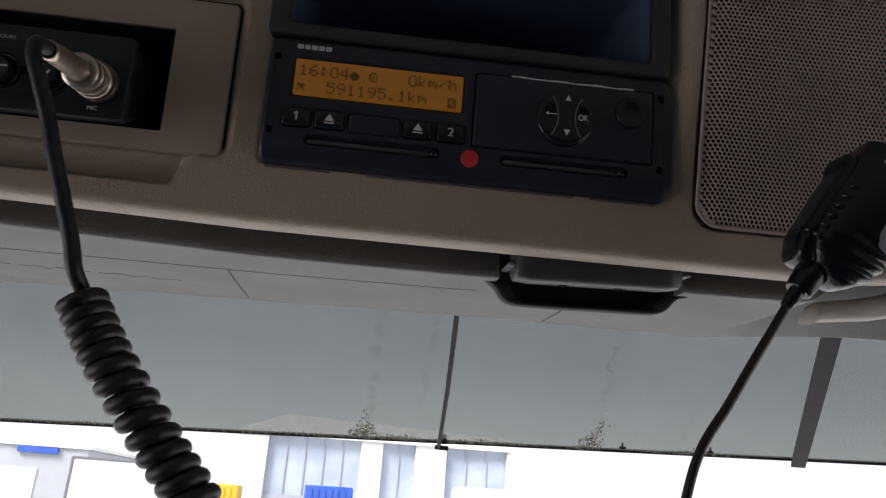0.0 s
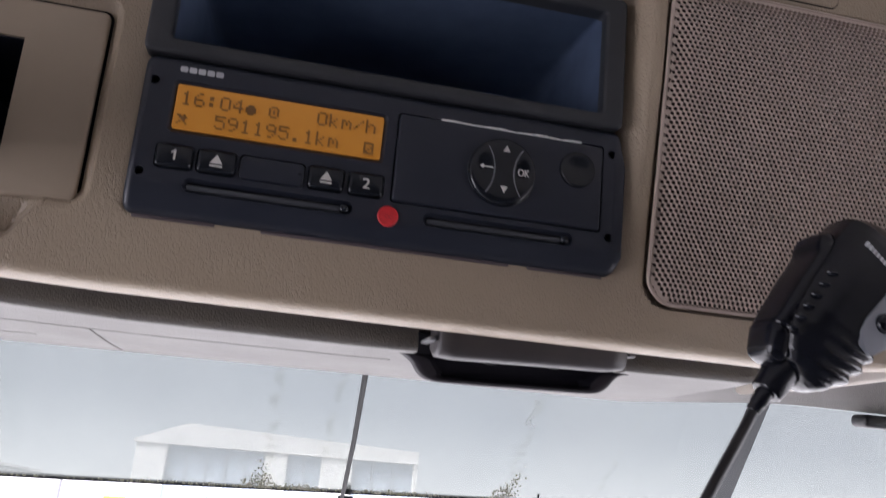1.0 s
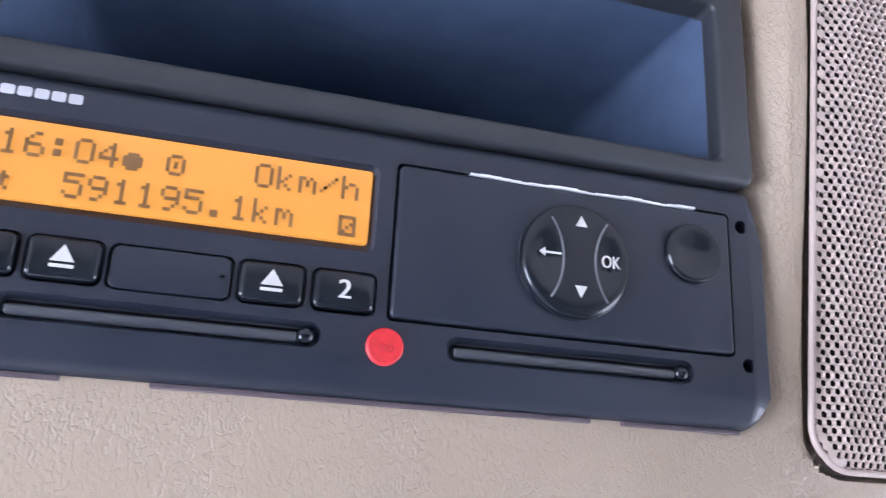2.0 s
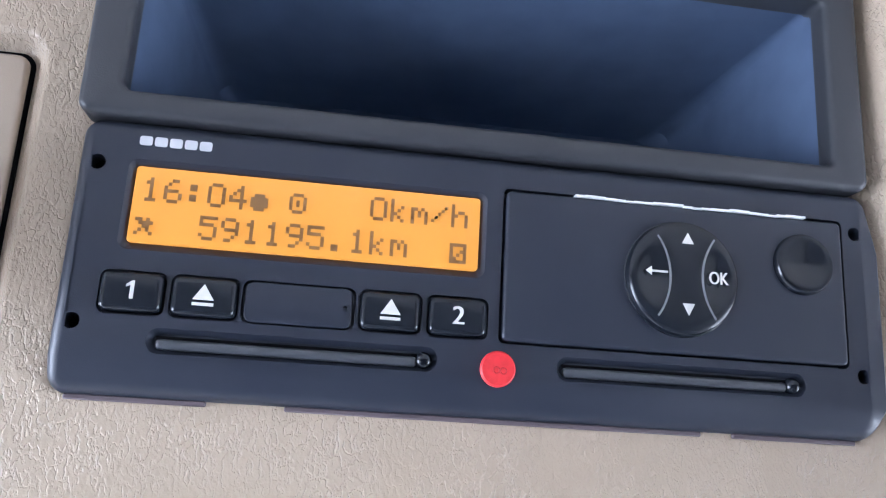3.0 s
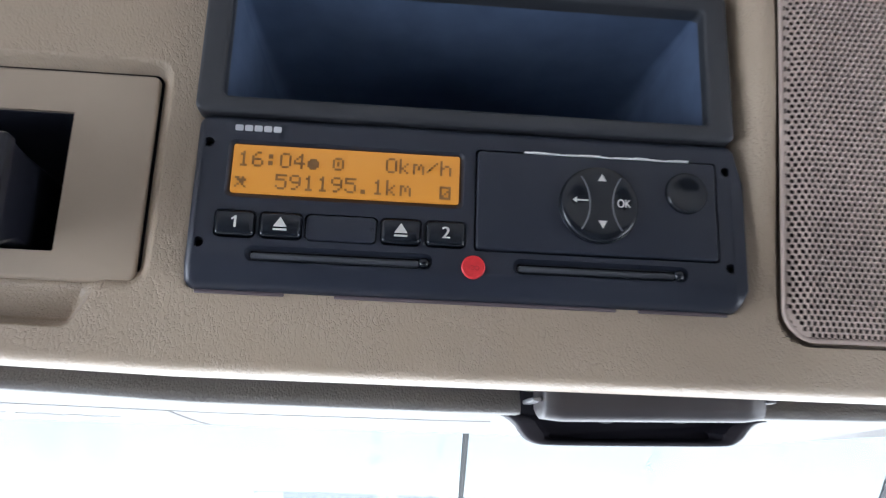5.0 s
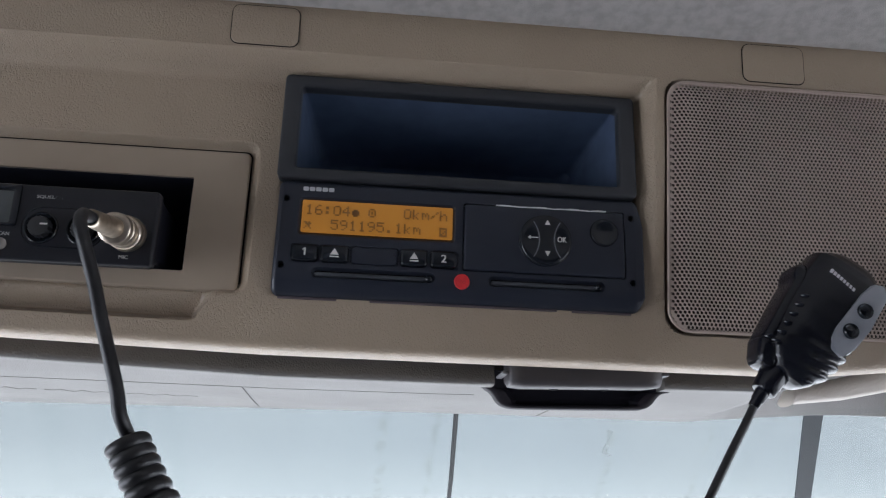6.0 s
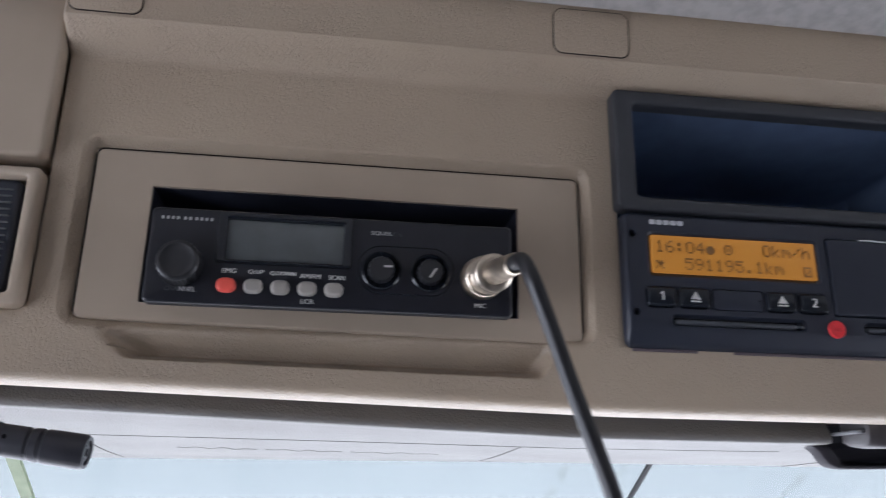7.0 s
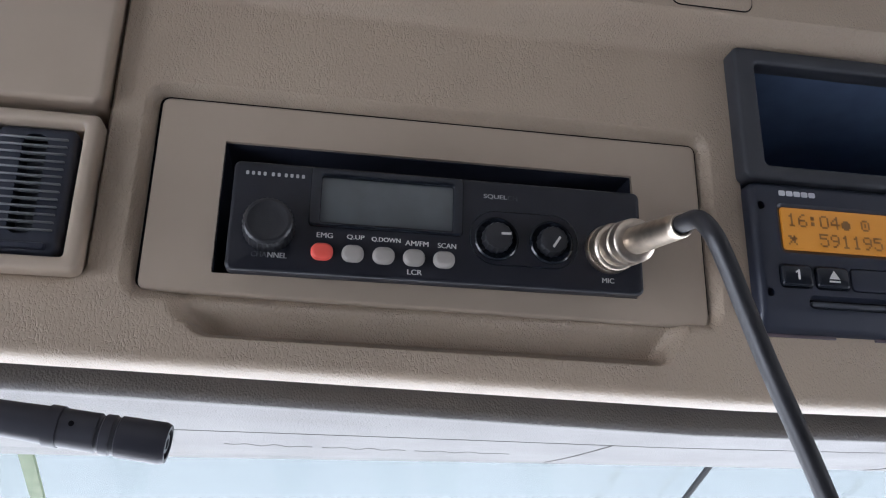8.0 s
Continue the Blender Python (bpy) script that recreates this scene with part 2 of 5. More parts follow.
def plate(bm, x0, x1, z0, z1, r, yf, yb, bev=0.001, holes=(), n=5, steps=4, closed=True):
    """A rounded slab with its face at yf, its back at yb, a rounded front edge and sunk holes (outline, depth, inset)."""
    loops = [loop(bm, rrect(x0, x1, z0, z1, r, n), yb)]
    for k in range(steps + 1):
        a = math.pi / 2 * k / steps
        d = bev * (1 - math.cos(a))
        loops.append(loop(bm, rrect(x0 + d, x1 - d, z0 + d, z1 - d, max(r - d, 0.0002), n), yf + bev * (1 - math.sin(a))))
    for a, b in zip(loops, loops[1:]):
        bridge(bm, a, b)
    if closed:
        bm.faces.new(loops[0])
    rim = loops[-1]
    if not holes:
        bm.faces.new(rim)
        return bm
    edges = [bm.edges.get((rim[k], rim[(k + 1) % len(rim)])) for k in range(len(rim))]
    for pts, depth, shrink in holes:
        top = loop(bm, pts, yf)
        cx, cz = sum(p[0] for p in pts) / len(pts), sum(p[1] for p in pts) / len(pts)
        if depth:
            w = max(abs(p[0] - cx) for p in pts)
            h = max(abs(p[1] - cz) for p in pts)
            low = loop(bm, [(cx + (x - cx) * (1 - shrink / w), cz + (z - cz) * (1 - shrink / h)) for x, z in pts], yf + depth)
            bridge(bm, top, low)
            bm.faces.new(low)
        edges += [bm.edges.get((top[k], top[(k + 1) % len(top)])) or bm.edges.new((top[k], top[(k + 1) % len(top)])) for k in range(len(top))]
    bmesh.ops.triangle_fill(bm, use_beauty=True, use_dissolve=False, edges=edges)
    return bm


def ring(bm, outer, inner, yf, yb, bev=0.001, r=0.004, ri=0.003, n=5, steps=3):
    """A frame between two rounded rectangles (x0, x1, z0, z1), rounded on both front edges."""
    loops = [loop(bm, rrect(*inner, ri, n), yb), loop(bm, rrect(*outer, r, n), yb)]
    for k in range(steps + 1):
        a = math.pi / 2 * k / steps
        d = bev * (1 - math.cos(a))
        loops.append(loop(bm, rrect(outer[0] + d, outer[1] - d, outer[2] + d, outer[3] - d, max(r - d, 0.0002), n), yf + bev * (1 - math.sin(a))))
    for k in range(steps, -1, -1):
        a = math.pi / 2 * k / steps
        d = bev * (1 - math.cos(a))
        loops.append(loop(bm, rrect(inner[0] - d, inner[1] + d, inner[2] - d, inner[3] + d, ri + d, n), yf + bev * (1 - math.sin(a))))
    loops.append(loops[0])
    for a, b in zip(loops, loops[1:]):
        bridge(bm, a, b)
    return bm


def lathe(bm, centre, profile, n=32, axis=None):
    """Turn (radius, way along the axis) about an axis that points at the viewer (minus y) unless given."""
    axis = Vector(axis or (0, -1, 0)).normalized()
    u = axis.cross(Vector((0, 0, 1))).normalized()
    v = u.cross(axis)
    c = Vector(centre)
    loops = [[bm.verts.new(c + axis * s + (u * math.cos(2 * math.pi * k / n) + v * math.sin(2 * math.pi * k / n)) * max(r, 1e-5)) for k in range(n)] for r, s in profile]
    loft(bm, loops)
    return bm


def smooth_path(pts, per=8):
    """A Catmull-Rom curve through the points."""
    ps = [Vector(p) for p in pts]
    ps = [2 * ps[0] - ps[1]] + ps + [2 * ps[-1] - ps[-2]]
    out = []
    for a, b, c, d in zip(ps, ps[1:], ps[2:], ps[3:]):
        for k in range(per):
            t = k / per
            out.append(0.5 * (2 * b + (c - a) * t + (2 * a - 5 * b + 4 * c - d) * t * t + (3 * b - a - 3 * c + d) * t ** 3))
    return out + [ps[-2]]


def tube(bm, path, r, n=10, caps=True):
    """Sweep a circle (radius r, or one radius for each point) along the path."""
    path = [Vector(p) for p in path]
    rs = r if isinstance(r, (list, tuple)) else [r] * len(path)
    t = (path[1] - path[0]).normalized()
    u = t.orthogonal().normalized()
    loops = []
    for k, p in enumerate(path):
        q = (path[min(k + 1, len(path) - 1)] - path[max(k - 1, 0)]).normalized()
        u = (u - q * u.dot(q)).normalized()
        v = q.cross(u)
        loops.append([bm.verts.new(p + (u * math.cos(2 * math.pi * j / n) + v * math.sin(2 * math.pi * j / n)) * rs[k]) for j in range(n)])
    loft(bm, loops, (caps, caps))
    return bm


def lettering(bm, words, x, y, z, height, width=None, align="CENTER"):
    """Writing in the built-in font, upright, facing minus y, its middle (or left end) at x, z."""
    cu = bpy.data.curves.new("words", "FONT")
    cu.body = words
    ob = new("words", cu)
    me = bpy.data.meshes.new_from_object(ob.evaluated_get(bpy.context.evaluated_depsgraph_get()))
    bpy.data.objects.remove(ob)
    xs, zs = [v.co.x for v in me.vertices], [v.co.y for v in me.vertices]
    s = height / (max(zs) - min(zs))
    sx = width / (max(xs) - min(xs)) if width else s
    x0 = x - (max(xs) - min(xs)) * sx / (2 if align == "CENTER" else 1e9)
    t = bmesh.new()
    t.from_mesh(me)
    for v in t.verts:
        v.co = (x0 + (v.co.x - min(xs)) * sx, y, z + (v.co.y - min(zs)) * s - height / 2)
    # strokes are thickened by laying the outline twice, a hair apart
    for dx, dy in ((-0.035, 0.0), (0.035, -0.00002)):
        old = {v: bm.verts.new(v.co + Vector((dx * height, dy, 0))) for v in t.verts}
        for f in t.faces:
            bm.faces.new([old[v] for v in f.verts])
    t.free()
    bpy.data.meshes.remove(me)
    bpy.data.curves.remove(cu)
    return bm


def flat(bm, pts, y, depth=0.0002):
    """A thin printed shape from an outline in x, z."""
    loft(bm, [loop(bm, pts, y), loop(bm, pts, y + depth)])
    return bm


def step(a, b, v):
    t = min(max((v - a) / (b - a), 0.0), 1.0)
    return t * t * (3 - 2 * t)


# ---- the overhead console ----
SKIN = 0.006


def lift(x):
    """The lower edge of the console rises towards both doors."""
    return 0.0235 * min(max(-x - 0.1, 0.0), 0.5) + 0.10 * min(max(x - 0.19, 0.0), 0.2)


def inside(x, z, x0, x1, z0, z1, soft, r=0.0):
    """1 within a rectangle with corners of radius r, falling softly to 0 over the width soft outside it."""
    d = math.hypot(max(x0 + r - x, x - x1 + r, 0), max(z0 + r - z, z - z1 + r, 0)) - r
    return 1 - step(0, soft, d)


def skin_depth(x, z):
    """How far ahead the console's skin lies at a place of its face."""
    y = SKIN
    # right-hand panel for the loudspeaker, standing proud towards the top
    wedge = 0.016 * step(2.725, 2.874, z)
    y -= wedge * min(max((x - 0.0968) / 0.0085, 0.0), 1.0)
    # ledge along the top, with a chamfer under it
    ledge = min(max((z - 2.8612) / 0.0105, 0.0), 1.0)
    y = min(y, SKIN - 0.016 * ledge) - 0.002 * step(2.874, 2.91, z)
    # sunk seat of the radio panel, and the finger scoop under it
    y += 0.0050 * inside(x, z, -0.3276, -0.1132, 2.7445, 2.8191, 0.0050, 0.003)
    slant = 0.012 * (1 - step(2.7235, 2.7425, z))
    along = step(-0.3180 + slant, -0.3105 + slant, x) * (1 - step(-0.1310 - 0.7 * slant, -0.1232 - 0.7 * slant, x))
    y += (0.0020 + 0.0090 * (1 - step(2.7285, 2.7450, z))) * along * step(2.7240, 2.7288, z) * (1 - step(2.7445, 2.7495, z))
    # sunk seat of the tachograph and tray
    y += 0.03 * inside(x, z, -0.0935, 0.0935, 2.745, 2.860, 0.003)
    # openings of the locker and the vent
    y += 0.02 * inside(x, z, -1.2, -0.3475, 2.7495, 2.91, 0.004)
    # seat of the loudspeaker grille
    y += 0.0065 * inside(x, z, 0.1116, 0.2798, 2.7306, 2.8702, 0.0014, 0.0115)
    # rounded lower lip
    if z < 2.7156:
        t = (2.7156 - z) / 0.0036
        y += 0.0050 * (1 - math.sqrt(max(0.0, 1 - min(t, 1) ** 2)))
    return y


# openings that go right through: radio slot, tray and tachograph
OPENINGS = ((-0.3046, -0.1424, 2.7495, 2.8046), (-0.092, 0.092, 2.746, 2.859))


def console_skin():
    xs = [-1.05 + 0.05 * k for k in range(14)] + list(np.arange(-0.37, 0.30, 0.0017)) + [0.30 + 0.05 * k for k in range(16)]
    zs = list(np.arange(2.7122, 2.724, 0.0008)) + list(np.arange(2.724, 2.9085, 0.0017))
    # finer steps across the edges of the sunk seats
    for a, b in ((-0.3335, -0.3270), (-0.1135, -0.1075), (0.1098, 0.1120), (-0.1440, -0.1200)):
        xs += list(np.arange(a, b, 0.0005))
    for a, b in ((2.7238, 2.7310), (2.8185, 2.8245), (2.8698, 2.8722)):
        zs += list(np.arange(a, b, 0.0005))
    xs, zs = sorted(xs), sorted(zs)
    verts, faces = [], []
    for z in zs:
        for x in xs:
            verts.append((x, skin_depth(x, z), z + lift(x) * (1 - step(2.7122, 2.742, z))))
    w = len(xs)
    for j in range(len(zs) - 1):
        for i in range(w - 1):
            x, z = (xs[i] + xs[i + 1]) / 2, (zs[j] + zs[j + 1]) / 2
            if any(a < x < b and c < z < d for a, b, c, d in OPENINGS):
                continue
            faces.append((j * w + i, j * w + i + 1, (j + 1) * w + i + 1, (j + 1) * w + i))
    # turn under the lip and back to the windscreen header
    rows = [(0.0140, 2.7114), (0.0205, 2.7114), (0.0260, 2.7125), (0.0275, 2.7160), (0.0280, 2.7400)]
    base = 0
    for y, z in rows:
        start = len(verts)
        verts.extend((x, y, z + lift(x)) for x in xs)
        for i in range(w - 1):
            faces.append((base + i, start + i, start + i + 1, base + i + 1))
        base = start
    me = bpy.data.meshes.new("skin")
    me.from_pydata(verts, [], faces)
    bm = bmesh.new()
    bm.from_mesh(me)
    bpy.data.meshes.remove(me)
    return bm


console = thing("overhead_console", (0, 0.05, 2.71), "beige grained vinyl overhead console above the windscreen", "console")
part("skin", console_skin(), VINYL, console, sharp=60)

# radio panel with its cut-out window
bm = bmesh.new()
W = (-0.3022, -0.1425, 2.7510, 2.8023)
plate(bm, -0.3266, -0.1140, 2.7437, 2.8182, 0.003, 0.0085, 0.0125, 0.0012, holes=[(rrect(*W, 0.0006, 2), 0, 0)], closed=False)
for v in bm.verts:
    v.co.z -= 0.0030 * (v.co.x + 0.3266) / 0.2126 * (1 - step(2.7437, 2.7505, v.co.z))
ring(bm, (W[0] - 0.001, W[1] + 0.001, W[2] - 0.001, W[3] + 0.001), W, 0.0088, 0.13, 0.0001, 0.001, 0.0005)
# black plate behind the panel stands in for the shadow in its gap
gap_plate = bmesh.new()
plate(gap_plate, -0.3277, -0.1131, 2.7442, 2.8192, 0.0035, 0.0101, 0.0122, 0.0003, holes=[(rrect(*W, 0.0006, 2), 0, 0)], closed=False)
part("panel_gap_shade", gap_plate, VOID, console, "black plate standing in for the shadow gap round the radio panel")
part("radio_panel", bm, PLAIN, console, "smooth beige plastic panel with a square-cut window")
bm = bmesh.new()
box(bm, W[0] - 0.002, W[1] + 0.002, 0.128, 0.131, W[2] - 0.002, W[3] + 0.002)
part("slot_back", bm, SLOT, console, "dark back of the radio slot")
bm = bmesh.new()
ring(bm, (W[0] - 0.0002, W[1] + 0.0002, W[2] - 0.0002, W[3] + 0.0002), (W[0] + 0.0004, W[1] - 0.0004, W[2] + 0.0004, W[3] - 0.0004), 0.0105, 0.128, 0.0001, 0.0004, 0.0004)
part("slot_lining", bm, SLOT, console, "black lining of the radio slot")

# unseen black back, added to keep sky light out of the console
bm = bmesh.new()
box(bm, -1.05, 1.05, 0.135, 0.139, 2.772, 2.93)
box(bm, -1.05, 1.05, 0.086, 0.139, 2.769, 2.772)
part("light_block", bm, VOID, console, "unseen black back added to block light in the console")

# screw covers on the top ledge
for x, w in ((-0.342, 0.0300), (-0.1282, 0.0357), (0.157, 0.0357)):
    bm = bmesh.new()
    plate(bm, x, x + w, 2.8736, 2.8960, 0.004, -0.0007, 0.004, 0.0004)
    rim = bmesh.new()
    plate(rim, x - 0.0005, x + w + 0.0005, 2.8731, 2.8965, 0.0045, -0.0001, 0.004, 0.0001)
    # both lie on the slightly leaning ledge
    for mesh in (bm, rim):
        for v in mesh.verts:
            v.co.y -= 0.0102 + 0.002 * step(2.874, 2.91, v.co.z)
    cover = part("screw_cover", bm, VINYL, console)
    part("gap", rim, VOID, cover, "dark gap round the cover")


# ---- storage tray over the tachograph ----
def storage_tray():
    t = thing("storage_tray", (0, 0.05, 2.805), "empty dark navy plastic tray over the tachograph", "tray")
    bm = bmesh.new()
    ring(bm, (-0.0982, 0.0955, 2.8018, 2.8620), (-0.0888, 0.0860, 2.8080, 2.8550), -0.0022, 0.006, 0.0016, 0.003, 0.002)
    part("bezel", bm, BEZEL, t)
    bm = bmesh.new()
    loops = [loop(bm, rrect(-0.0890 + d, 0.0862 - d, 2.8078 + d, 2.8556 - d, 0.002 + d), y) for y, d in ((0.0, 0), (0.012, 0.0006), (0.085, 0.005), (0.09, 0.008))]
    loft(bm, loops, (False, True))
    part("cavity", bm, TRAY, t)
    return t


storage_tray()


# ---- loudspeaker grille ----
def speaker():
    x0, x1, z0, z1, r = 0.1125, 0.279, 2.7315, 2.8695, 0.011
    t = thing("loudspeaker", (0.19, 0.01, 2.735), "square loudspeaker behind a beige perforated metal grille", "loudspeaker")

    def face(x, z):
        """The grille lies on the leaning panel and is slightly domed."""
        u, v = (x - x0) / (x1 - x0) * 2 - 1, (z - z0) / (z1 - z0) * 2 - 1
        edge = min(1 - abs(u), 1 - abs(v)) * 0.07
        return SKIN - 0.016 * step(2.725, 2.874, z) - 0.0012 - 0.0022 * step(0, 0.008, edge)

    pitch = 0.00226
    verts, faces = [], []
    rows = int((z1 - z0) / (pitch * 0.866)) + 1
    cols = int((x1 - x0) / pitch) + 1

    def within(x, z, d):
        qx, qz = abs(x - (x0 + x1) / 2) - (x1 - x0) / 2 + r + d, abs(z - (z0 + z1) / 2) - (z1 - z0) / 2 + r + d
        return math.hypot(max(qx, 0), max(qz, 0)) + min(max(qx, qz), 0) < r

    for j in range(rows):
        for i in range(cols):
            cx, cz = x0 + (i + 0.5 * (j % 2)) * pitch, z0 + j * pitch * 0.866
            if not within(cx, cz, 0.0002):
                continue
            holed = within(cx, cz, 0.0014)
            s = len(verts)
            for k in range(6):
                a = radians(60 * k + 30)
                x, z = cx + pitch / math.sqrt(3) * math.cos(a), cz + pitch / math.sqrt(3) * math.sin(a)
                verts.append((x, face(x, z), z))
            if not holed:
                faces.append(tuple(range(s, s + 6)))
                continue
            for depth, rad in ((0.00022, 0.00100), (0.0011, 0.00096)):
                for k in range(6):
                    a = radians(60 * k + 30)
                    x, z = cx + rad * math.cos(a), cz + rad * math.sin(a)
                    verts.append((x, face(x, z) + depth, z))
            for k in range(6):
                m = (k + 1) % 6
                faces.append((s + k, s + m, s + 6 + m, s + 6 + k))
                faces.append((s + 6 + k, s + 6 + m, s + 12 + m, s + 12 + k))
    me = bpy.data.meshes.new("grille")
    me.from_pydata([Vector(v) - ANCHOR[t.name] for v in verts], [], faces)
    me.materials.append(GRILLE)
    ob = new("grille", me)
    ob.parent = t
    tagged(ob, "perforated beige grille with hexagonal holes", kind="stuff")
    bm = bmesh.new()
    pts = rrect(x0, x1, z0, z1, r, 8)
    tube(bm, [(x, face(x, z) + 0.0006, z) for x, z in pts + pts[:2]], 0.0009, 10)
    part("rim", bm, GRILLE, t)
    bm = bmesh.new()
    loops = [loop(bm, rrect(x0 + 0.001, x1 - 0.001, z0 + 0.001, z1 - 0.001, r, 5), 0.0)]
    for v in loops[0]:
        v.co.y = face(v.co.x, v.co.z) + 0.0036
    bm.faces.new(loops[0])
    bmesh.ops.solidify(bm, geom=bm.faces[:], thickness=0.001)
    part("cone_cloth", bm, CLOTH, t, "dark brown cloth behind the grille")
    return t


speaker()


# ---- tachograph ----
GLYPHS = {
    "0": "01110 10001 10001 10001 10001 10001 01110", "1": "00100 01100 00100 00100 00100 00100 01110",
    "4": "00010 00110 01010 10010 11111 00010 00010", "5": "11111 10000 11110 00001 00001 10001 01110",
    "6": "00110 01000 10000 11110 10001 10001 01110", "9": "01110 10001 10001 01111 00001 00010 01100",
    ":": "00000 01100 01100 00000 01100 01100 00000", ".": "00000 00000 00000 00000 00000 01100 01100",
    "k": "10000 10000 10010 10100 11000 10100 10010", "m": "00000 00000 11010 10101 10101 10001 10001",
    "/": "00000 00001 00010 00100 01000 10000 00000", "h": "10000 10000 10110 11001 10001 10001 10001",
    "dot": "00000 00000 01110 11111 11111 11111 01110", "ring": "01110 10001 10101 10101 10001 01110 00000",
    "tools": "11010 01111 00110 01010 10001 00000 00000", "box": "11111 10001 10011 10101 11001 11111 00000",
}


def dot_text(lcd, chars, x, z, px=0.00079, pz=0.00080, y=-0.0002):
    """Characters of square dots; the dots of one character hang together."""
    for c in chars:
        bm = bmesh.new()
        corner = {}
        for j, row in enumerate(GLYPHS[c].split()):
            for i, on in enumerate(row):
                if on == "1":
                    quad = []
                    for a, b in ((i, j + 1), (i + 1, j + 1), (i + 1, j), (i, j)):
                        if (a, b) not in corner:
                            corner[a, b] = bm.verts.new((x + a * px, y - 0.0002, z - b * pz))
                        quad.append(corner[a, b])
                    bm.faces.new(quad)
        part("digit" if c.isalnum() and len(c) == 1 else "symbol", bm, DOTS, lcd)
        x += 0.00477


def key(t, name, x0, x1, z0, z1, yf, mat=GLOSS):
    bm = bmesh.new()
    plate(bm, x0, x1, z0, z1, 0.0016, yf, 0.0027, 0.0013)
    return part(name, bm, mat, t)


def eject_mark(bm, x, z, y):
    flat(bm, [(x - 0.0023, z - 0.0006), (x + 0.0023, z - 0.0006), (x, z + 0.0029)], y)
    flat(bm, [(x - 0.0023, z - 0.0019), (x + 0.0023, z - 0.0019), (x + 0.0023, z - 0.0012), (x - 0.0023, z - 0.0012)], y)


def tachograph():
    t = thing("tachograph", (0, 0.03, 2.742), "black digital tachograph with a lit amber display", "tachograph")
    slots = (-0.0764, -0.0130, 2.7489, 2.7545), (0.0147, 0.0764, 2.7489, 2.7545)
    door = (0.0008, 0.0882, 2.7564, 2.7938)
    screws = ((-0.0922, 2.7548), (-0.0922, 2.7907), (0.0918, 2.7548), (0.0918, 2.7907))
    holes = [(rrect(-0.0854, -0.0030, 2.7712, 2.7922, 0.0022), 0.0014, 0.0017), (rrect(*door, 0.0015), 0.004, 0.0)]
    holes += [(rrect(*s, 0.0026), 0.0022, 0.0011) for s in slots]
    seats = ((-0.0872, -0.0740), (-0.0722, -0.0583), (-0.0568, -0.0327), (-0.0311, -0.0176), (-0.0156, -0.0022))
    holes += [(rrect(a - 0.0005, b + 0.0005, 2.7568, 2.7666, 0.0020), 0.0028, 0.0) for a, b in seats]
    holes += [(circle(x, z, 0.0018, 14), 0.006, 0.0001) for x, z in screws]
    bm = bmesh.new()
    plate(bm, -0.0965, 0.0962, 2.7395, 2.8013, 0.004, 0.0, 0.034, 0.0028, holes=holes, steps=5)
    # the lower edge bends back, and the right-hand flank swells out below the tray
    for z in (2.7452, 2.7475, 2.786, 2.790, 2.794, 2.798):
        bmesh.ops.bisect_plane(bm, geom=bm.verts[:] + bm.edges[:] + bm.faces[:], plane_co=(0, 0, z), plane_no=(0, 0, 1))
    for v in bm.verts:
        if v.co.y < 0.004:
            v.co.y += 0.42 * max(2.7475 - v.co.z, 0.0)
        if v.co.x > 0.0945:
            v.co.x += 0.0030 * (1 - step(2.783, 2.8005, v.co.z)) * step(2.7390, 2.7500, v.co.z)
    part("faceplate", bm, BLACK, t, sharp=30)
    for x, z in screws:
        bm = bmesh.new()
        flat(bm, circle(x, z, 0.0017, 14), 0.0045)
        part("screw_hole", bm, VOID, t)
    # display
    bm = bmesh.new()
    plate(bm, -0.0836, -0.0047, 2.7730, 2.7906, 0.0008, 0.0002, 0.0016, 0.0002)
    lcd = part("display", bm, ORANGE, t, "lit amber display")
    dot_text(lcd, ["1", "6", ":", "0", "4", "dot"], -0.0817, 2.7880)
    dot_text(lcd, ["ring"], -0.0492, 2.7874)
    dot_text(lcd, list("0km/h"), -0.0307, 2.7884)
    dot_text(lcd, ["tools"], -0.0822, 2.7786)
    dot_text(lcd, list("591195.1km"), -0.0684, 2.7802)
    dot_text(lcd, ["box"], -0.0116, 2.7790)
    # logo bars
    bm = bmesh.new()
    for k in range(5):
        flat(bm, rrect(-0.0838 + 0.0033 * k, -0.0838 + 0.0033 * k + 0.0028, 2.7955, 2.7977, 0.0005, 2), -0.0002)
    part("logo", bm, GREYPRINT, t, "silver logo bars")
    # keys
    for (x0, x1), mark in zip((seats[0], seats[1], seats[3], seats[4]), ("1", "", "", "2")):
        k = key(t, "key", x0, x1, 2.7575, 2.7661, -0.0016)
        bm = bmesh.new()
        m = (x0 + x1) / 2
        if mark == "1":
            flat(bm, [(m - 0.0001, 2.7601), (m + 0.0007, 2.7601), (m + 0.0007, 2.7641), (m + 0.0002, 2.7641), (m - 0.0010, 2.7632), (m - 0.0010, 2.7626), (m - 0.0001, 2.7631)], -0.0018)
        elif mark:
            lettering(bm, mark, m, -0.0018, 2.7620, 0.0041)
        else:
            eject_mark(bm, m, 2.7616, -0.0018)
        part("mark", bm, WHITE, k)
    bm = bmesh.new()
    plate(bm, -0.0566, -0.0329, 2.7572, 2.7662, 0.0018, -0.0003, 0.0027, 0.0004, holes=[(circle(-0.0345, 2.7618, 0.0005, 10), 0.001, 0.0)])
    part("blank_cover", bm, BLACK, t)
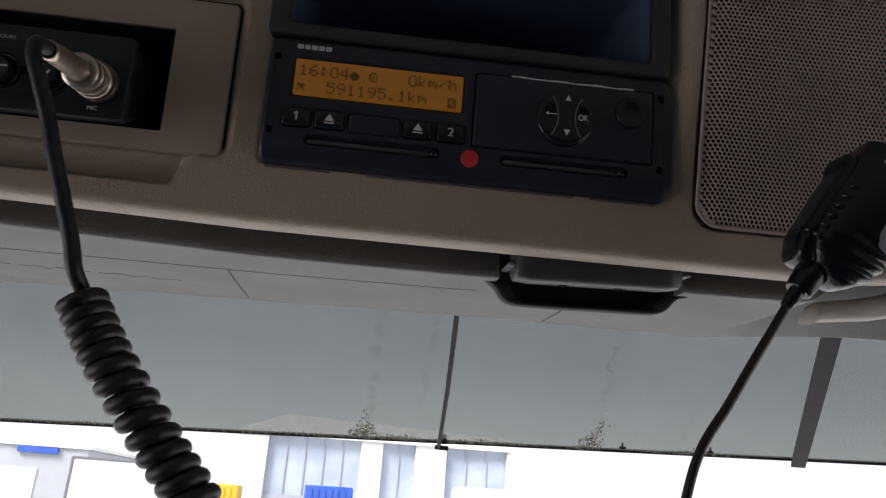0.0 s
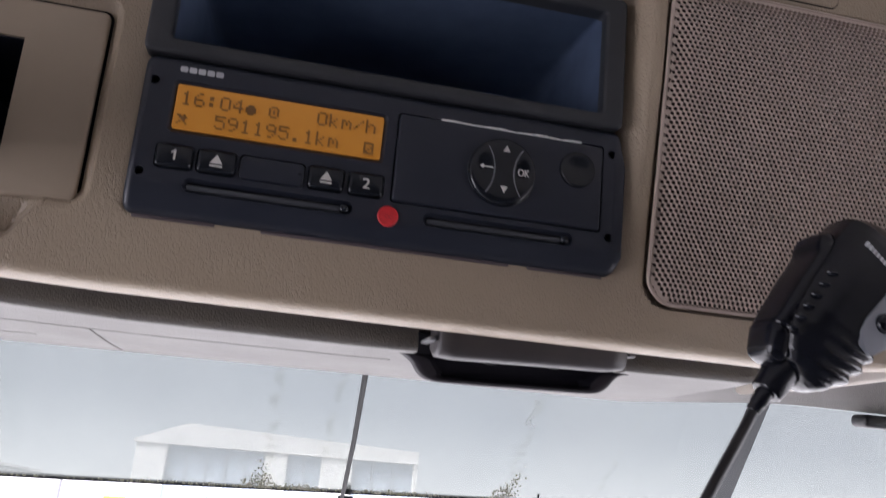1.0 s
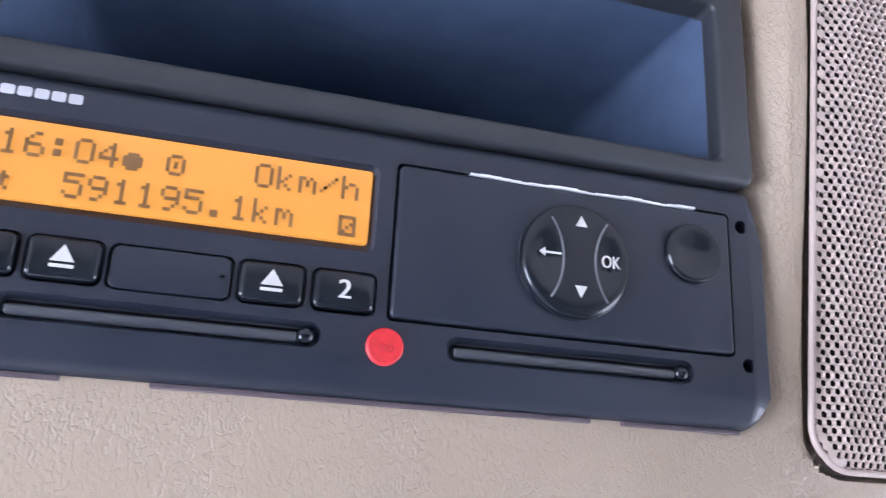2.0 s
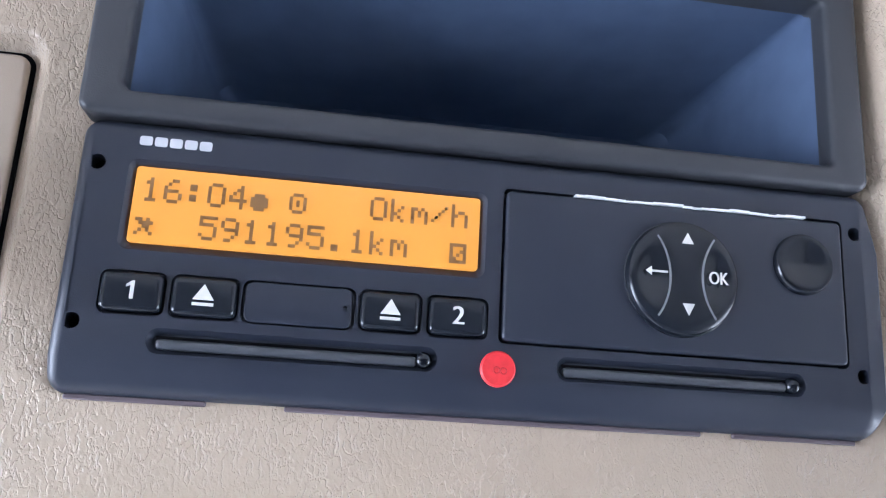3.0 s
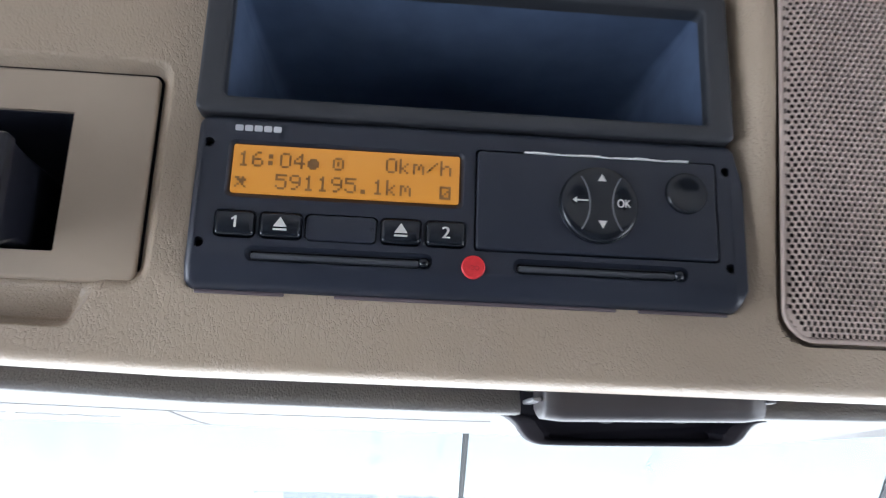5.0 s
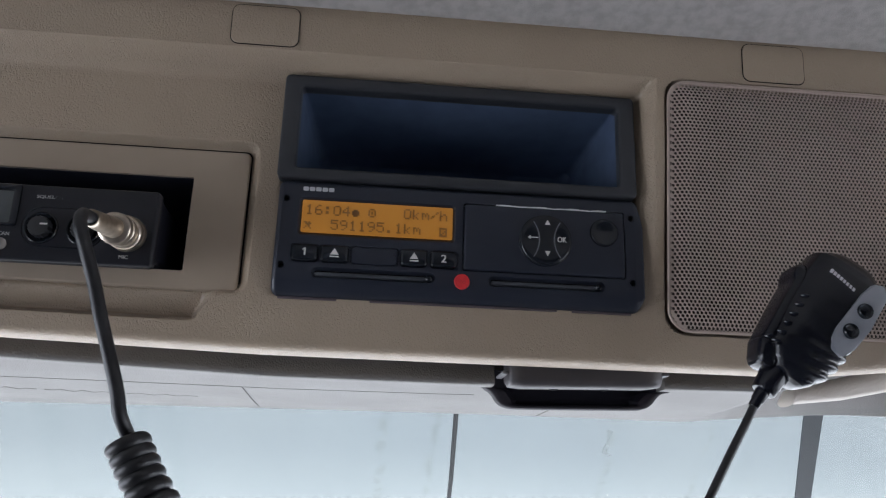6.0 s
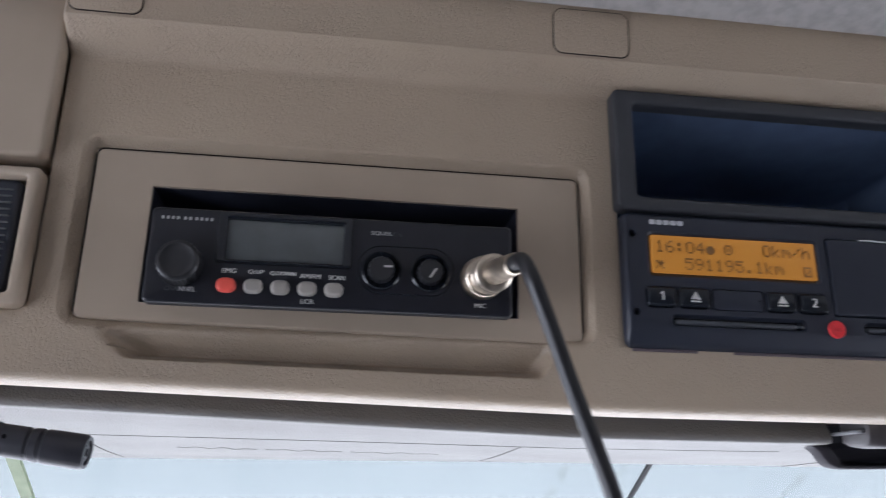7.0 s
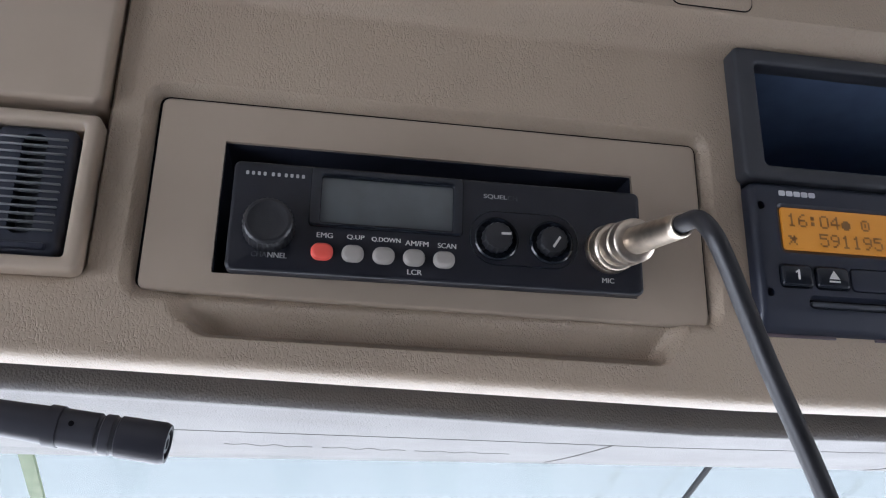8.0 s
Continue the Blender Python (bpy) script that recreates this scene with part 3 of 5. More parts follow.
    # card slots
    for x0, x1, z0, z1 in slots:
        bm = bmesh.new()
        box(bm, x0 + 0.0018, x1 - 0.0046, 0.0003, 0.003, z0 + 0.0010, z0 + 0.0033, 0.0009, 3)
        s = part("card_lip", bm, FLAP, t, "grey card flap")
        bm = bmesh.new()
        box(bm, x0 + 0.0018, x1 - 0.0040, 0.0017, 0.0030, z0 + 0.0033, z0 + 0.0040)
        part("card_slot", bm, VOID, s)
        bm = bmesh.new()
        lathe(bm, (x1 - 0.0030, 0.0022, (z0 + z1) / 2 - 0.0002), ((0.0019, 0), (0.0019, 0.0014), (0.0016, 0.0021), (0.0010, 0.0026), (0.0003, 0.0027)), 18)
        part("stop", bm, GLOSS, s)
    # seal
    bm = bmesh.new()
    lathe(bm, (0.0009, 0.0012, 2.7506), ((0.0041, 0), (0.0041, 0.0018), (0.0037, 0.0022), (0.0030, 0.0021), (0.0002, 0.0021)), 32)
    seal = part("seal", bm, RED, t, "round red plastic seal")
    bm = bmesh.new()
    for k in range(2):
        ring_pts = circle(0.0005 + 0.0016 * k, 2.7503 - 0.0001 * k, 0.0007, 14)
        tube(bm, [(x, -0.0010, z) for x, z in ring_pts + ring_pts[:1]], 0.00015, 5)
    part("stamp", bm, STAMP, seal, "pressed mark on the seal")
    # printer drawer
    bm = bmesh.new()
    g = 0.0007
    plate(bm, door[0] + g, door[1] - g, door[2] + g, door[3] - g, 0.0014, -0.0010, 0.0039, 0.0009)
    drawer = part("printer_drawer", bm, BLACK, t)
    bm = bmesh.new()
    xs = np.linspace(0.0182, 0.0776, 25)
    for k, (a, b) in enumerate(zip(xs, xs[1:])):
        j = random.uniform(-0.00010, 0.00010) + 0.00012 * math.sin(k * 0.9)
        box(bm, a, b + 0.0002, -0.0013, 0.003, 2.7930 + j, 2.7935 + j * 1.6)
    part("paper_edge", bm, PAPER, drawer, "torn white paper edge")
    cx, cz, r = 0.0446, 2.7750, 0.0138
    bm = bmesh.new()
    rings = [(r + 0.0007, 0), (r + 0.0007, 0.0003), (r + 0.0001, 0.0007), (r, 0.0020), (r - 0.0003, 0.0027), (r - 0.0010, 0.0031), (0.0112, 0.0032)]
    rings += [(0.0112 - 0.0010 * k, 0.0032) for k in range(1, 12)]
    lathe(bm, (cx, -0.0005, cz), rings, 64)
    # thumb dents at the left and right of the wheel
    for v in bm.verts:
        if v.co.y < -0.0030:
            for dx in (-0.0078, 0.0084):
                v.co.y += 0.0011 * math.exp(-(((v.co.x - cx - dx) / 0.0030) ** 2 + ((v.co.z - cz) / 0.0042) ** 2))
    part("menu_wheel", bm, GLOSS, drawer, sharp=50)
    for side, mid in ((-1, 0.0036), (1, 0.0044)):
        bm = bmesh.new()
        arc = []
        for k in range(17):
            a = radians(-36 + 72 * k / 16)
            arc.append((cx + side * (mid + 0.0165 - 0.0165 * math.cos(a)), -0.0036, cz + 0.0165 * math.sin(a)))
        tube(bm, arc, 0.00028, 6)
        part("wheel_ridge", bm, GREYSIDE, drawer)
    bm = bmesh.new()
    y = -0.0040
    flat(bm, [(cx - 0.0008, cz + 0.0081), (cx + 0.0022, cz + 0.0081), (cx + 0.0007, cz + 0.0108)], y)
    part("wheel_mark", bm, WHITE, drawer, "white up arrow")
    bm = bmesh.new()
    flat(bm, [(cx - 0.0008, cz - 0.0064), (cx + 0.0007, cz - 0.0092), (cx + 0.0022, cz - 0.0064)], y)
    part("wheel_mark", bm, WHITE, drawer, "white down arrow")
    bm = bmesh.new()
    loft(bm, [loop(bm, [(cx - 0.0098, cz + 0.0009), (cx - 0.0083, cz - 0.0002), (cx - 0.0083, cz + 0.0006), (cx - 0.0043, cz + 0.0006), (cx - 0.0043, cz + 0.0011), (cx - 0.0083, cz + 0.0011), (cx - 0.0083, cz + 0.0020)], q) for q in (y + 0.0002, y + 0.0004)])
    part("wheel_mark", bm, WHITE, drawer, "white back arrow")
    bm = bmesh.new()
    lettering(bm, "OK", cx + 0.0084, y + 0.0002, cz + 0.0003, 0.0030, 0.0047)
    part("wheel_lettering", bm, WHITE, drawer)
    bm = bmesh.new()
    lathe(bm, (0.0764, -0.0005, 2.7812), ((0.0082, 0), (0.0082, 0.0003), (0.0077, 0.0005), (0.0076, 0.0014), (0.0071, 0.0020), (0.0058, 0.0021), (0.0040, 0.0016), (0.002, 0.0013), (0.0002, 0.0012)), 40)
    part("release_button", bm, GLOSS, drawer)
    # worn reddish strip and clips under the lower edge
    for a, b in ((-0.093, -0.063), (-0.046, 0.052), (0.060, 0.092)):
        bm = bmesh.new()
        box(bm, a, b, 0.005, 0.012, 2.7384, 2.7397, 0.0003, 1)
        part("lower_strip", bm, STRIP, t, "dull mauve strip under the edge")
    return t


STAMP = material("dark_red_plastic", (0.55, 0.02, 0.025), 0.5)
STRIP = material("mauve_plastic", (0.10, 0.075, 0.085), 0.5)
tachograph()


# ---- two-way radio in the panel ----
WORN = material("worn_print", (0.085, 0.085, 0.09), 0.5, spots=(400, (0.02, 0.02, 0.024), 0.42, 0.58))


def cb_radio():
    t = thing("cb_radio", (-0.223, 0.05, 2.7505), "black two-way radio set in the beige panel window", "radio")
    x0, x1, z0, z1, yf = -0.2950, -0.1510, 2.7456, 2.7842, -0.0165
    bm = bmesh.new()
    holes = [(rrect(-0.2656, -0.2198, 2.7637, 2.7806, 0.0008), 0.0015, 0.0003)]
    plate(bm, x0, x1, z0, z1, 0.0022, yf, yf + 0.005, 0.0014, holes=holes)
    part("faceplate", bm, RADIO, t)
    bm = bmesh.new()
    loft(bm, [loop(bm, rrect(a, b, c, d, 0.002), y) for a, b, c, d, y in ((x0 + 0.001, x1 - 0.001, z0 + 0.001, z1 - 0.0005, yf + 0.005), (x0 + 0.002, x1 - 0.002, 2.7525, z1 - 0.001, yf + 0.021), (x0 + 0.002, x1 - 0.002, 2.7525, z1 - 0.001, 0.12))])
    part("case", bm, RADIO, t)
    bm = bmesh.new()
    ring(bm, (-0.2692, -0.2164, 2.7622, 2.7836), (-0.2654, -0.2200, 2.7639, 2.7804), yf - 0.0009, yf + 0.001, 0.0007, 0.0015, 0.0008)
    part("display_surround", bm, GLOSS, t)
    bm = bmesh.new()
    plate(bm, -0.2655, -0.2199, 2.7638, 2.7805, 0.0006, yf + 0.0006, yf + 0.0012, 0.0002)
    part("display", bm, LCDGREY, t, "unlit grey liquid-crystal display")
    # channel knob with a knurled rim
    bm = bmesh.new()
    n = 60
    c = (-0.2819, yf, 2.7606)
    prof = ((0.0087, 0), (0.0085, 0.0012), (0.0083, 0.0055), (0.0081, 0.0068), (0.0073, 0.0075), (0.0065, 0.0077), (0.0055, 0.0073), (0.004, 0.0070), (0.0002, 0.0069))
    lathe(bm, c, prof, n)
    for v in bm.verts:
        r = math.hypot(v.co.x - c[0], v.co.z - c[2])
        if r > 0.0079:
            k = round(math.atan2(v.co.z - c[2], v.co.x - c[0]) / (2 * math.pi) * n)
            if k % 2:
                v.co.x += (c[0] - v.co.x) * 0.03
                v.co.z += (c[2] - v.co.z) * 0.03
    part("channel_knob", bm, RUBBER, t, sharp=25)
    # five keys
    for x, mat in ((-0.2640, KEYRED), (-0.2538, KEYGREY), (-0.2435, KEYGREY), (-0.2332, KEYGREY), (-0.2229, KEYGREY)):
        bm = bmesh.new()
        plate(bm, x - 0.0037, x + 0.0037, 2.7504, 2.7562, 0.0027, yf - 0.0024, yf, 0.0014, n=6)
        part("key", bm, mat, t, "red rubber key" if mat is KEYRED else "grey rubber key")
    # two small knobs in round wells
    for x, turn, px, pz, half in ((-0.2046, 88, 0.0026, 0.0008, 0.0017), (-0.1849, 33, 0.0008, -0.0009, 0.0023)):
        bm = bmesh.new()
        c = Vector((x, yf, 2.7623))
        lathe(bm, c, ((0.0079, 0), (0.0079, 0.0008), (0.0074, 0.0013), (0.0068, 0.0011), (0.0062, 0.0004), (0.0058, 0.0001)), 36)
        well = part("knob_well", bm, GLOSS, t)
        bm = bmesh.new()
        lathe(bm, c, ((0.0054, 0), (0.0052, 0.0034), (0.0048, 0.0042), (0.0040, 0.0044), (0.0002, 0.0043)), 32)
        for v in bm.verts:
            k = round(math.atan2(v.co.z - c.z, v.co.x - c.x) / (2 * math.pi) * 32)
            if k % 2 and (v.co - c).length > 0.005:
                v.co.x += (c.x - v.co.x) * 0.06
                v.co.z += (c.z - v.co.z) * 0.06
        knob = part("knob", bm, RUBBER, well, sharp=25)
        bm = bmesh.new()
        a = radians(turn)
        d = Vector((math.sin(a), 0, math.cos(a)))
        s = Vector((d.z, 0, -d.x)) * 0.0004
        p = c + Vector((px, -0.0046, pz))
        flat(bm, [(q.x, q.z) for q in (p - d * half - s, p - d * half + s, p + d * half + s, p + d * half - s)], p.y)
        part("pointer", bm, WHITE, knob)
    # groove round the two knobs
    bm = bmesh.new()
    pts = rrect(-0.2138, -0.1752, 2.7530, 2.7727, 0.0092, 8)
    tube(bm, [(x, yf, z) for x, z in pts + pts[:1]], 0.00025, 6)
    part("groove", bm, GLOSS, t)
    # lettering
    y = yf - 0.0002
    for words, x, z, w in (("EMG", -0.2634, 2.7593, 0.0053), ("Q.UP", -0.2531, 2.7592, 0.0058), ("Q.DOWN", -0.2428, 2.7590, 0.0097),
                           ("AM/FM", -0.2323, 2.7586, 0.0079), ("SCAN", -0.2219, 2.7585, 0.0063), ("LCR", -0.2328, 2.7484, 0.0049), ("MIC", -0.1645, 2.7499, 0.0043)):
        part("lettering", lettering(bmesh.new(), words, x, y, z, 0.0018, w), WHITE, t)
    # partly rubbed-off words
    for words, x, z, w, ink in (("SQUEL", -0.2091, 2.7779, 0.0084, DIMPRINT), ("CH", -0.2004, 2.7779, 0.0034, WORN), ("CHA", -0.2868, 2.7512, 0.0050, WORN), ("NNEL", -0.2815, 2.7512, 0.0062, DIMPRINT)):
        part("lettering", lettering(bmesh.new(), words, x, y, z, 0.0018, w, "LEFT"), ink, t, "faded white lettering" if ink is DIMPRINT else "nearly worn-off lettering")
    bm = bmesh.new()
    for a, n in ((0, 4), (0.0085, 2), (0.0128, 4)):
        for k in range(n):
            flat(bm, rrect(-0.2910 + a + 0.00192 * k, -0.2910 + a + 0.00192 * k + 0.0010, 2.7791, 2.7804, 0.0003, 2), y)
    part("name_bar", bm, DIMPRINT, t, "silver name bars")
    # socket
    bm = bmesh.new()
    lathe(bm, (-0.1638, yf, 2.7611), ((0.0088, 0), (0.0088, 0.0022), (0.0086, 0.0028), (0.0076, 0.0028), (0.007, 0.0010)), 32)
    part("socket", bm, STEEL, t, "nickel microphone socket")
    return t


RADIO = material("satin_black_metal", (0.008, 0.0085, 0.013), 0.36, spec=0.42, spots=(120, (0.012, 0.0125, 0.018), 0.35, 0.7))
cb_radio()


# ---- handset with its plug and coiled cord ----
def handset():
    t = thing("hand_microphone", (0.146, -0.036, 2.70), "black hand microphone hanging on its coiled cord", "microphone")
    o, mid = Vector((0.1400, 0, 2.7000)), -0.036
    d, s = Vector((0.548, 0, 0.836)), Vector((0.836, 0, -0.548))

    def at(along, across, y):
        p = o + d * along + s * across
        return Vector((p.x, mid + y, p.z))

    def hull(bm, rows, per, n, square, rib=None):
        """Loft of squarish rings: along, left and right edge, half thickness."""
        fine = []
        for k in range((len(rows) - 1) * per + 1):
            a, b = rows[min(k // per, len(rows) - 2)], rows[min(k // per, len(rows) - 2) + 1]
            f = k / per - min(k // per, len(rows) - 2)
            fine.append([p + (q - p) * f for p, q in zip(a, b)])
        loops = []
        for along, left, right, h in fine:
            lp = []
            for k in range(n):
                a = 2 * math.pi * k / n
                x = (left + right) / 2 + math.copysign(abs(math.cos(a)) ** square, math.cos(a)) * (right - left) / 2
                y = math.copysign(abs(math.sin(a)) ** square, math.sin(a)) * h
                e = rib(along, x, y) if rib else 0.0
                lp.append(bm.verts.new(at(along, x + e * math.cos(a), y + e * math.sin(a))))
            loops.append(lp)
        loft(bm, loops)
        return bm

    def finger_ribs(along, x, y):
        """Slanting finger ribs low on the right-hand side."""
        u = along - 0.35 * (x - 0.009)
        return 0.0008 * math.sin(2 * math.pi * (u - 0.0105) / 0.0058) * step(0.006, 0.013, x) * (1 - step(0.026, 0.031, u)) * step(0.006, 0.0095, u)

    rows = ((0.0060, 0.0075, 0.0125, 0.0055), (0.0072, 0.0035, 0.0148, 0.0082), (0.0090, -0.0025, 0.0166, 0.0100), (0.0120, -0.0062, 0.0192, 0.0118), (0.0165, -0.0094, 0.0219, 0.0130),
            (0.0230, -0.0113, 0.0240, 0.0140), (0.0300, -0.0119, 0.0255, 0.0145), (0.0400, -0.0122, 0.0270, 0.0148), (0.0500, -0.0122, 0.0280, 0.0148),
            (0.0590, -0.0121, 0.0282, 0.0145), (0.0660, -0.0110, 0.0272, 0.0135), (0.0702, -0.0104, 0.0252, 0.0120), (0.0740, -0.0055, 0.0224, 0.0095), (0.0770, -0.0005, 0.0190, 0.0066), (0.0786, 0.0045, 0.0130, 0.0035))
    part("body", hull(bmesh.new(), rows, 7, 56, 0.62, finger_ribs), HANDSET, t, sharp=60)
    # press-to-talk bar on the left flank, in two pieces, with its grip ribs
    rows = ((0.0168, -0.0132, -0.0040, 0.0088), (0.0176, -0.0137, -0.0040, 0.0094), (0.0238, -0.0138, -0.006, 0.0098), (0.0374, -0.0143, -0.007, 0.0098), (0.0500, -0.0140, -0.008, 0.0098), (0.0535, -0.0156, -0.008, 0.0096), (0.0565, -0.0163, -0.008, 0.0092), (0.0590, -0.0152, -0.009, 0.0078), (0.0612, -0.0128, -0.009, 0.0050))
    part("talk_bar", hull(bmesh.new(), rows, 4, 28, 0.55), HANDSET, t, sharp=50)
    rows = ((0.0052, -0.0080, -0.0035, 0.0048), (0.0064, -0.0092, -0.0020, 0.0072), (0.0084, -0.0108, -0.0010, 0.0084), (0.0156, -0.0138, -0.0020, 0.0094), (0.0165, -0.0138, -0.0030, 0.0091))
    part("bar_foot", hull(bmesh.new(), rows, 4, 28, 0.55), HANDSET, t, sharp=50)
    for k in range(6):
        bm = bmesh.new()
        p, q = at(0.0160 + 0.0054 * k, -0.0104 + 0.0003 * k, -0.0118), at(0.0172 + 0.0054 * k, -0.0072 + 0.0003 * k, -0.0138)
        tube(bm, [p, p.lerp(q, 0.3), p.lerp(q, 0.7), q], [0.0005, 0.0012, 0.0012, 0.0005], 10)
        part("grip_rib", bm, GLOSS, t)
    # grey side panel with two buttons
    bm = bmesh.new()
    pts = [(0.0264, 0.0194), (0.0270, 0.0160), (0.0288, 0.0134), (0.0320, 0.0116), (0.0373, 0.0111), (0.0595, 0.0142), (0.0670, 0.0170), (0.0690, 0.0215), (0.0640, 0.0255), (0.0458, 0.0252), (0.0330, 0.0230)]
    loft(bm, [[bm.verts.new(at(a, c, y)) for a, c in pts] for y in (-0.006, -0.0152, -0.0160)])
    bmesh.ops.bevel(bm, geom=bm.edges[:], offset=0.0006, segments=2, profile=0.5, affect="EDGES")
    side = part("side_panel", bm, SILVERSIDE, t, "grey button panel")
    for a, c in ((0.0395, 0.0172), (0.0521, 0.0187)):
        bm = bmesh.new()
        lathe(bm, at(a, c, -0.0152), ((0.0037, 0), (0.0037, 0.0018), (0.0033, 0.0025), (0.0026, 0.0018), (0.0018, 0.0020), (0.0002, 0.0022)), 24)
        part("button", bm, GLOSS, side)
    bm = bmesh.new()
    for k in range(8):
        c = -0.0030 + 0.0018 * k
        a = 0.0606 - 0.0003 * k
        loft(bm, [[bm.verts.new(at(a + da, c + dc, y)) for da, dc in ((0, 0), (0, 0.0012), (0.0017, 0.0012), (0.0017, 0))] for y in (-0.0146, -0.0135)])
    part("logo", bm, GREYPRINT, t, "small silver logo bars")
    # strain relief
    bm = bmesh.new()
    lathe(bm, at(0.0085, 0.0024, 0), ((0.0068, -0.004), (0.0068, 0.0030), (0.0062, 0.0055), (0.0056, 0.0112), (0.0050, 0.0120), (0.0034, 0.0122), (0.0030, 0.0170), (0.0026, 0.0176), (0.0024, 0.0205), (0.0020, 0.0210)), 24, axis=-d - s * 0.06)
    part("strain_relief", bm, HANDSET, t)
    # cord: straight from the handset, a slack loop out of reach, the coil, and the straight end into the plug
    e = at(-0.0100, 0.0013, 0)
    lead = smooth_path([e, (0.1290, -0.0375, 2.6805), (0.1200, -0.039, 2.6665), (0.1084, -0.040, 2.6470), (0.0959, -0.040, 2.6254), (0.086, -0.041, 2.590), (0.066, -0.046, 2.54), (0.03, -0.058, 2.508), (-0.015, -0.070, 2.520), (-0.045, -0.078, 2.552)], 8)
    bm = bmesh.new()
    tube(bm, lead, 0.0020, 10)
    part("cord_lead", bm, RUBBER, t)
    axis = smooth_path([(-0.045, -0.078, 2.552), (-0.0800, -0.083, 2.5940), (-0.1000, -0.083, 2.6176), (-0.1199, -0.083, 2.6430), (-0.1318, -0.083, 2.6625)], 60)
    coil = []
    turns = 20
    total = len(axis) - 1
    u, v = Vector((0, 1, 0)), Vector((0.8, 0, 0.6))
    for k, p in enumerate(axis):
        for j in range(3):
            f = (k + j / 3) / total
            if f > 1:
                break
            q = p.lerp(axis[min(k + 1, total)], j / 3)
            a = 2 * math.pi * turns * f
            rad = 0.0056 * (0.6 + 0.4 * step(0, 0.02, f))
            coil.append(q + (u * math.cos(a) + v * math.sin(a)) * rad)
    bm = bmesh.new()
    tube(bm, coil, 0.0030, 12)
    part("coil", bm, RUBBER, t, "tightly coiled black cord")
    top = [coil[-1], (-0.1350, -0.083, 2.6710), (-0.1375, -0.083, 2.6800), (-0.1425, -0.083, 2.6940), (-0.1475, -0.083, 2.7075), (-0.1522, -0.083, 2.7215), (-0.1572, -0.084, 2.7350), (-0.1608, -0.0838, 2.7445), (-0.1623, -0.0795, 2.7502), (-0.1626, -0.0720, 2.7519), (-0.1627, -0.0660, 2.7526)]
    bm = bmesh.new()
    tube(bm, smooth_path(top, 8), 0.0027, 14)
    part("cord_end", bm, RUBBER, t)
    a = Vector((-0.1638, -0.0185, 2.7611))
    ax = Vector((-0.1625, -0.070, 2.7520)) - a
    bm = bmesh.new()
    prof = [(0.0077, 0.0), (0.0083, 0.0008), (0.0083, 0.0056), (0.0078, 0.0063), (0.0070, 0.0066), (0.0066, 0.0080), (0.0066, 0.0125), (0.0077, 0.0130), (0.0077, 0.0150), (0.0072, 0.0154), (0.0072, 0.0165), (0.0076, 0.0169), (0.0074, 0.0205), (0.0067, 0.0212), (0.0052, 0.0214)]
    lathe(bm, a, prof, 40, axis=ax)
    plug = part("plug", bm, STEEL, t, "nickel screw-on plug")
    bm = bmesh.new()
    lathe(bm, a, ((0.0047, 0.0205), (0.0045, 0.030), (0.0039, 0.049), (0.0038, 0.0522), (0.0035, 0.0526), (0.0030, 0.0526), (0.0028, 0.0500)), 28, axis=ax)
    part("plug_sleeve", bm, STEEL, plug)
    bm = bmesh.new()
    axn = ax.normalized()
    for k in range(64):
        f = 2 * math.pi * k / 64
        w = Vector((math.cos(f), 0, math.sin(f)))
        w = (w - axn * w.dot(axn)).normalized()
        p = a + axn * 0.0010 + w * 0.0083
        tube(bm, [p, p + axn * 0.0044], 0.00022, 4)
    part("knurling", bm, STEEL, plug)
    return t


SILVERSIDE = material("silver_grey_plastic", (0.30, 0.31, 0.34), 0.35, spots=(90, (0.26, 0.27, 0.30), 0.35, 0.7))
HANDSET = material("handset_plastic", (0.005, 0.0058, 0.010), 0.20, spots=(70, (0.007, 0.008, 0.013), 0.35, 0.7), grain=((1600, 0.00003, "noise"),))
handset()


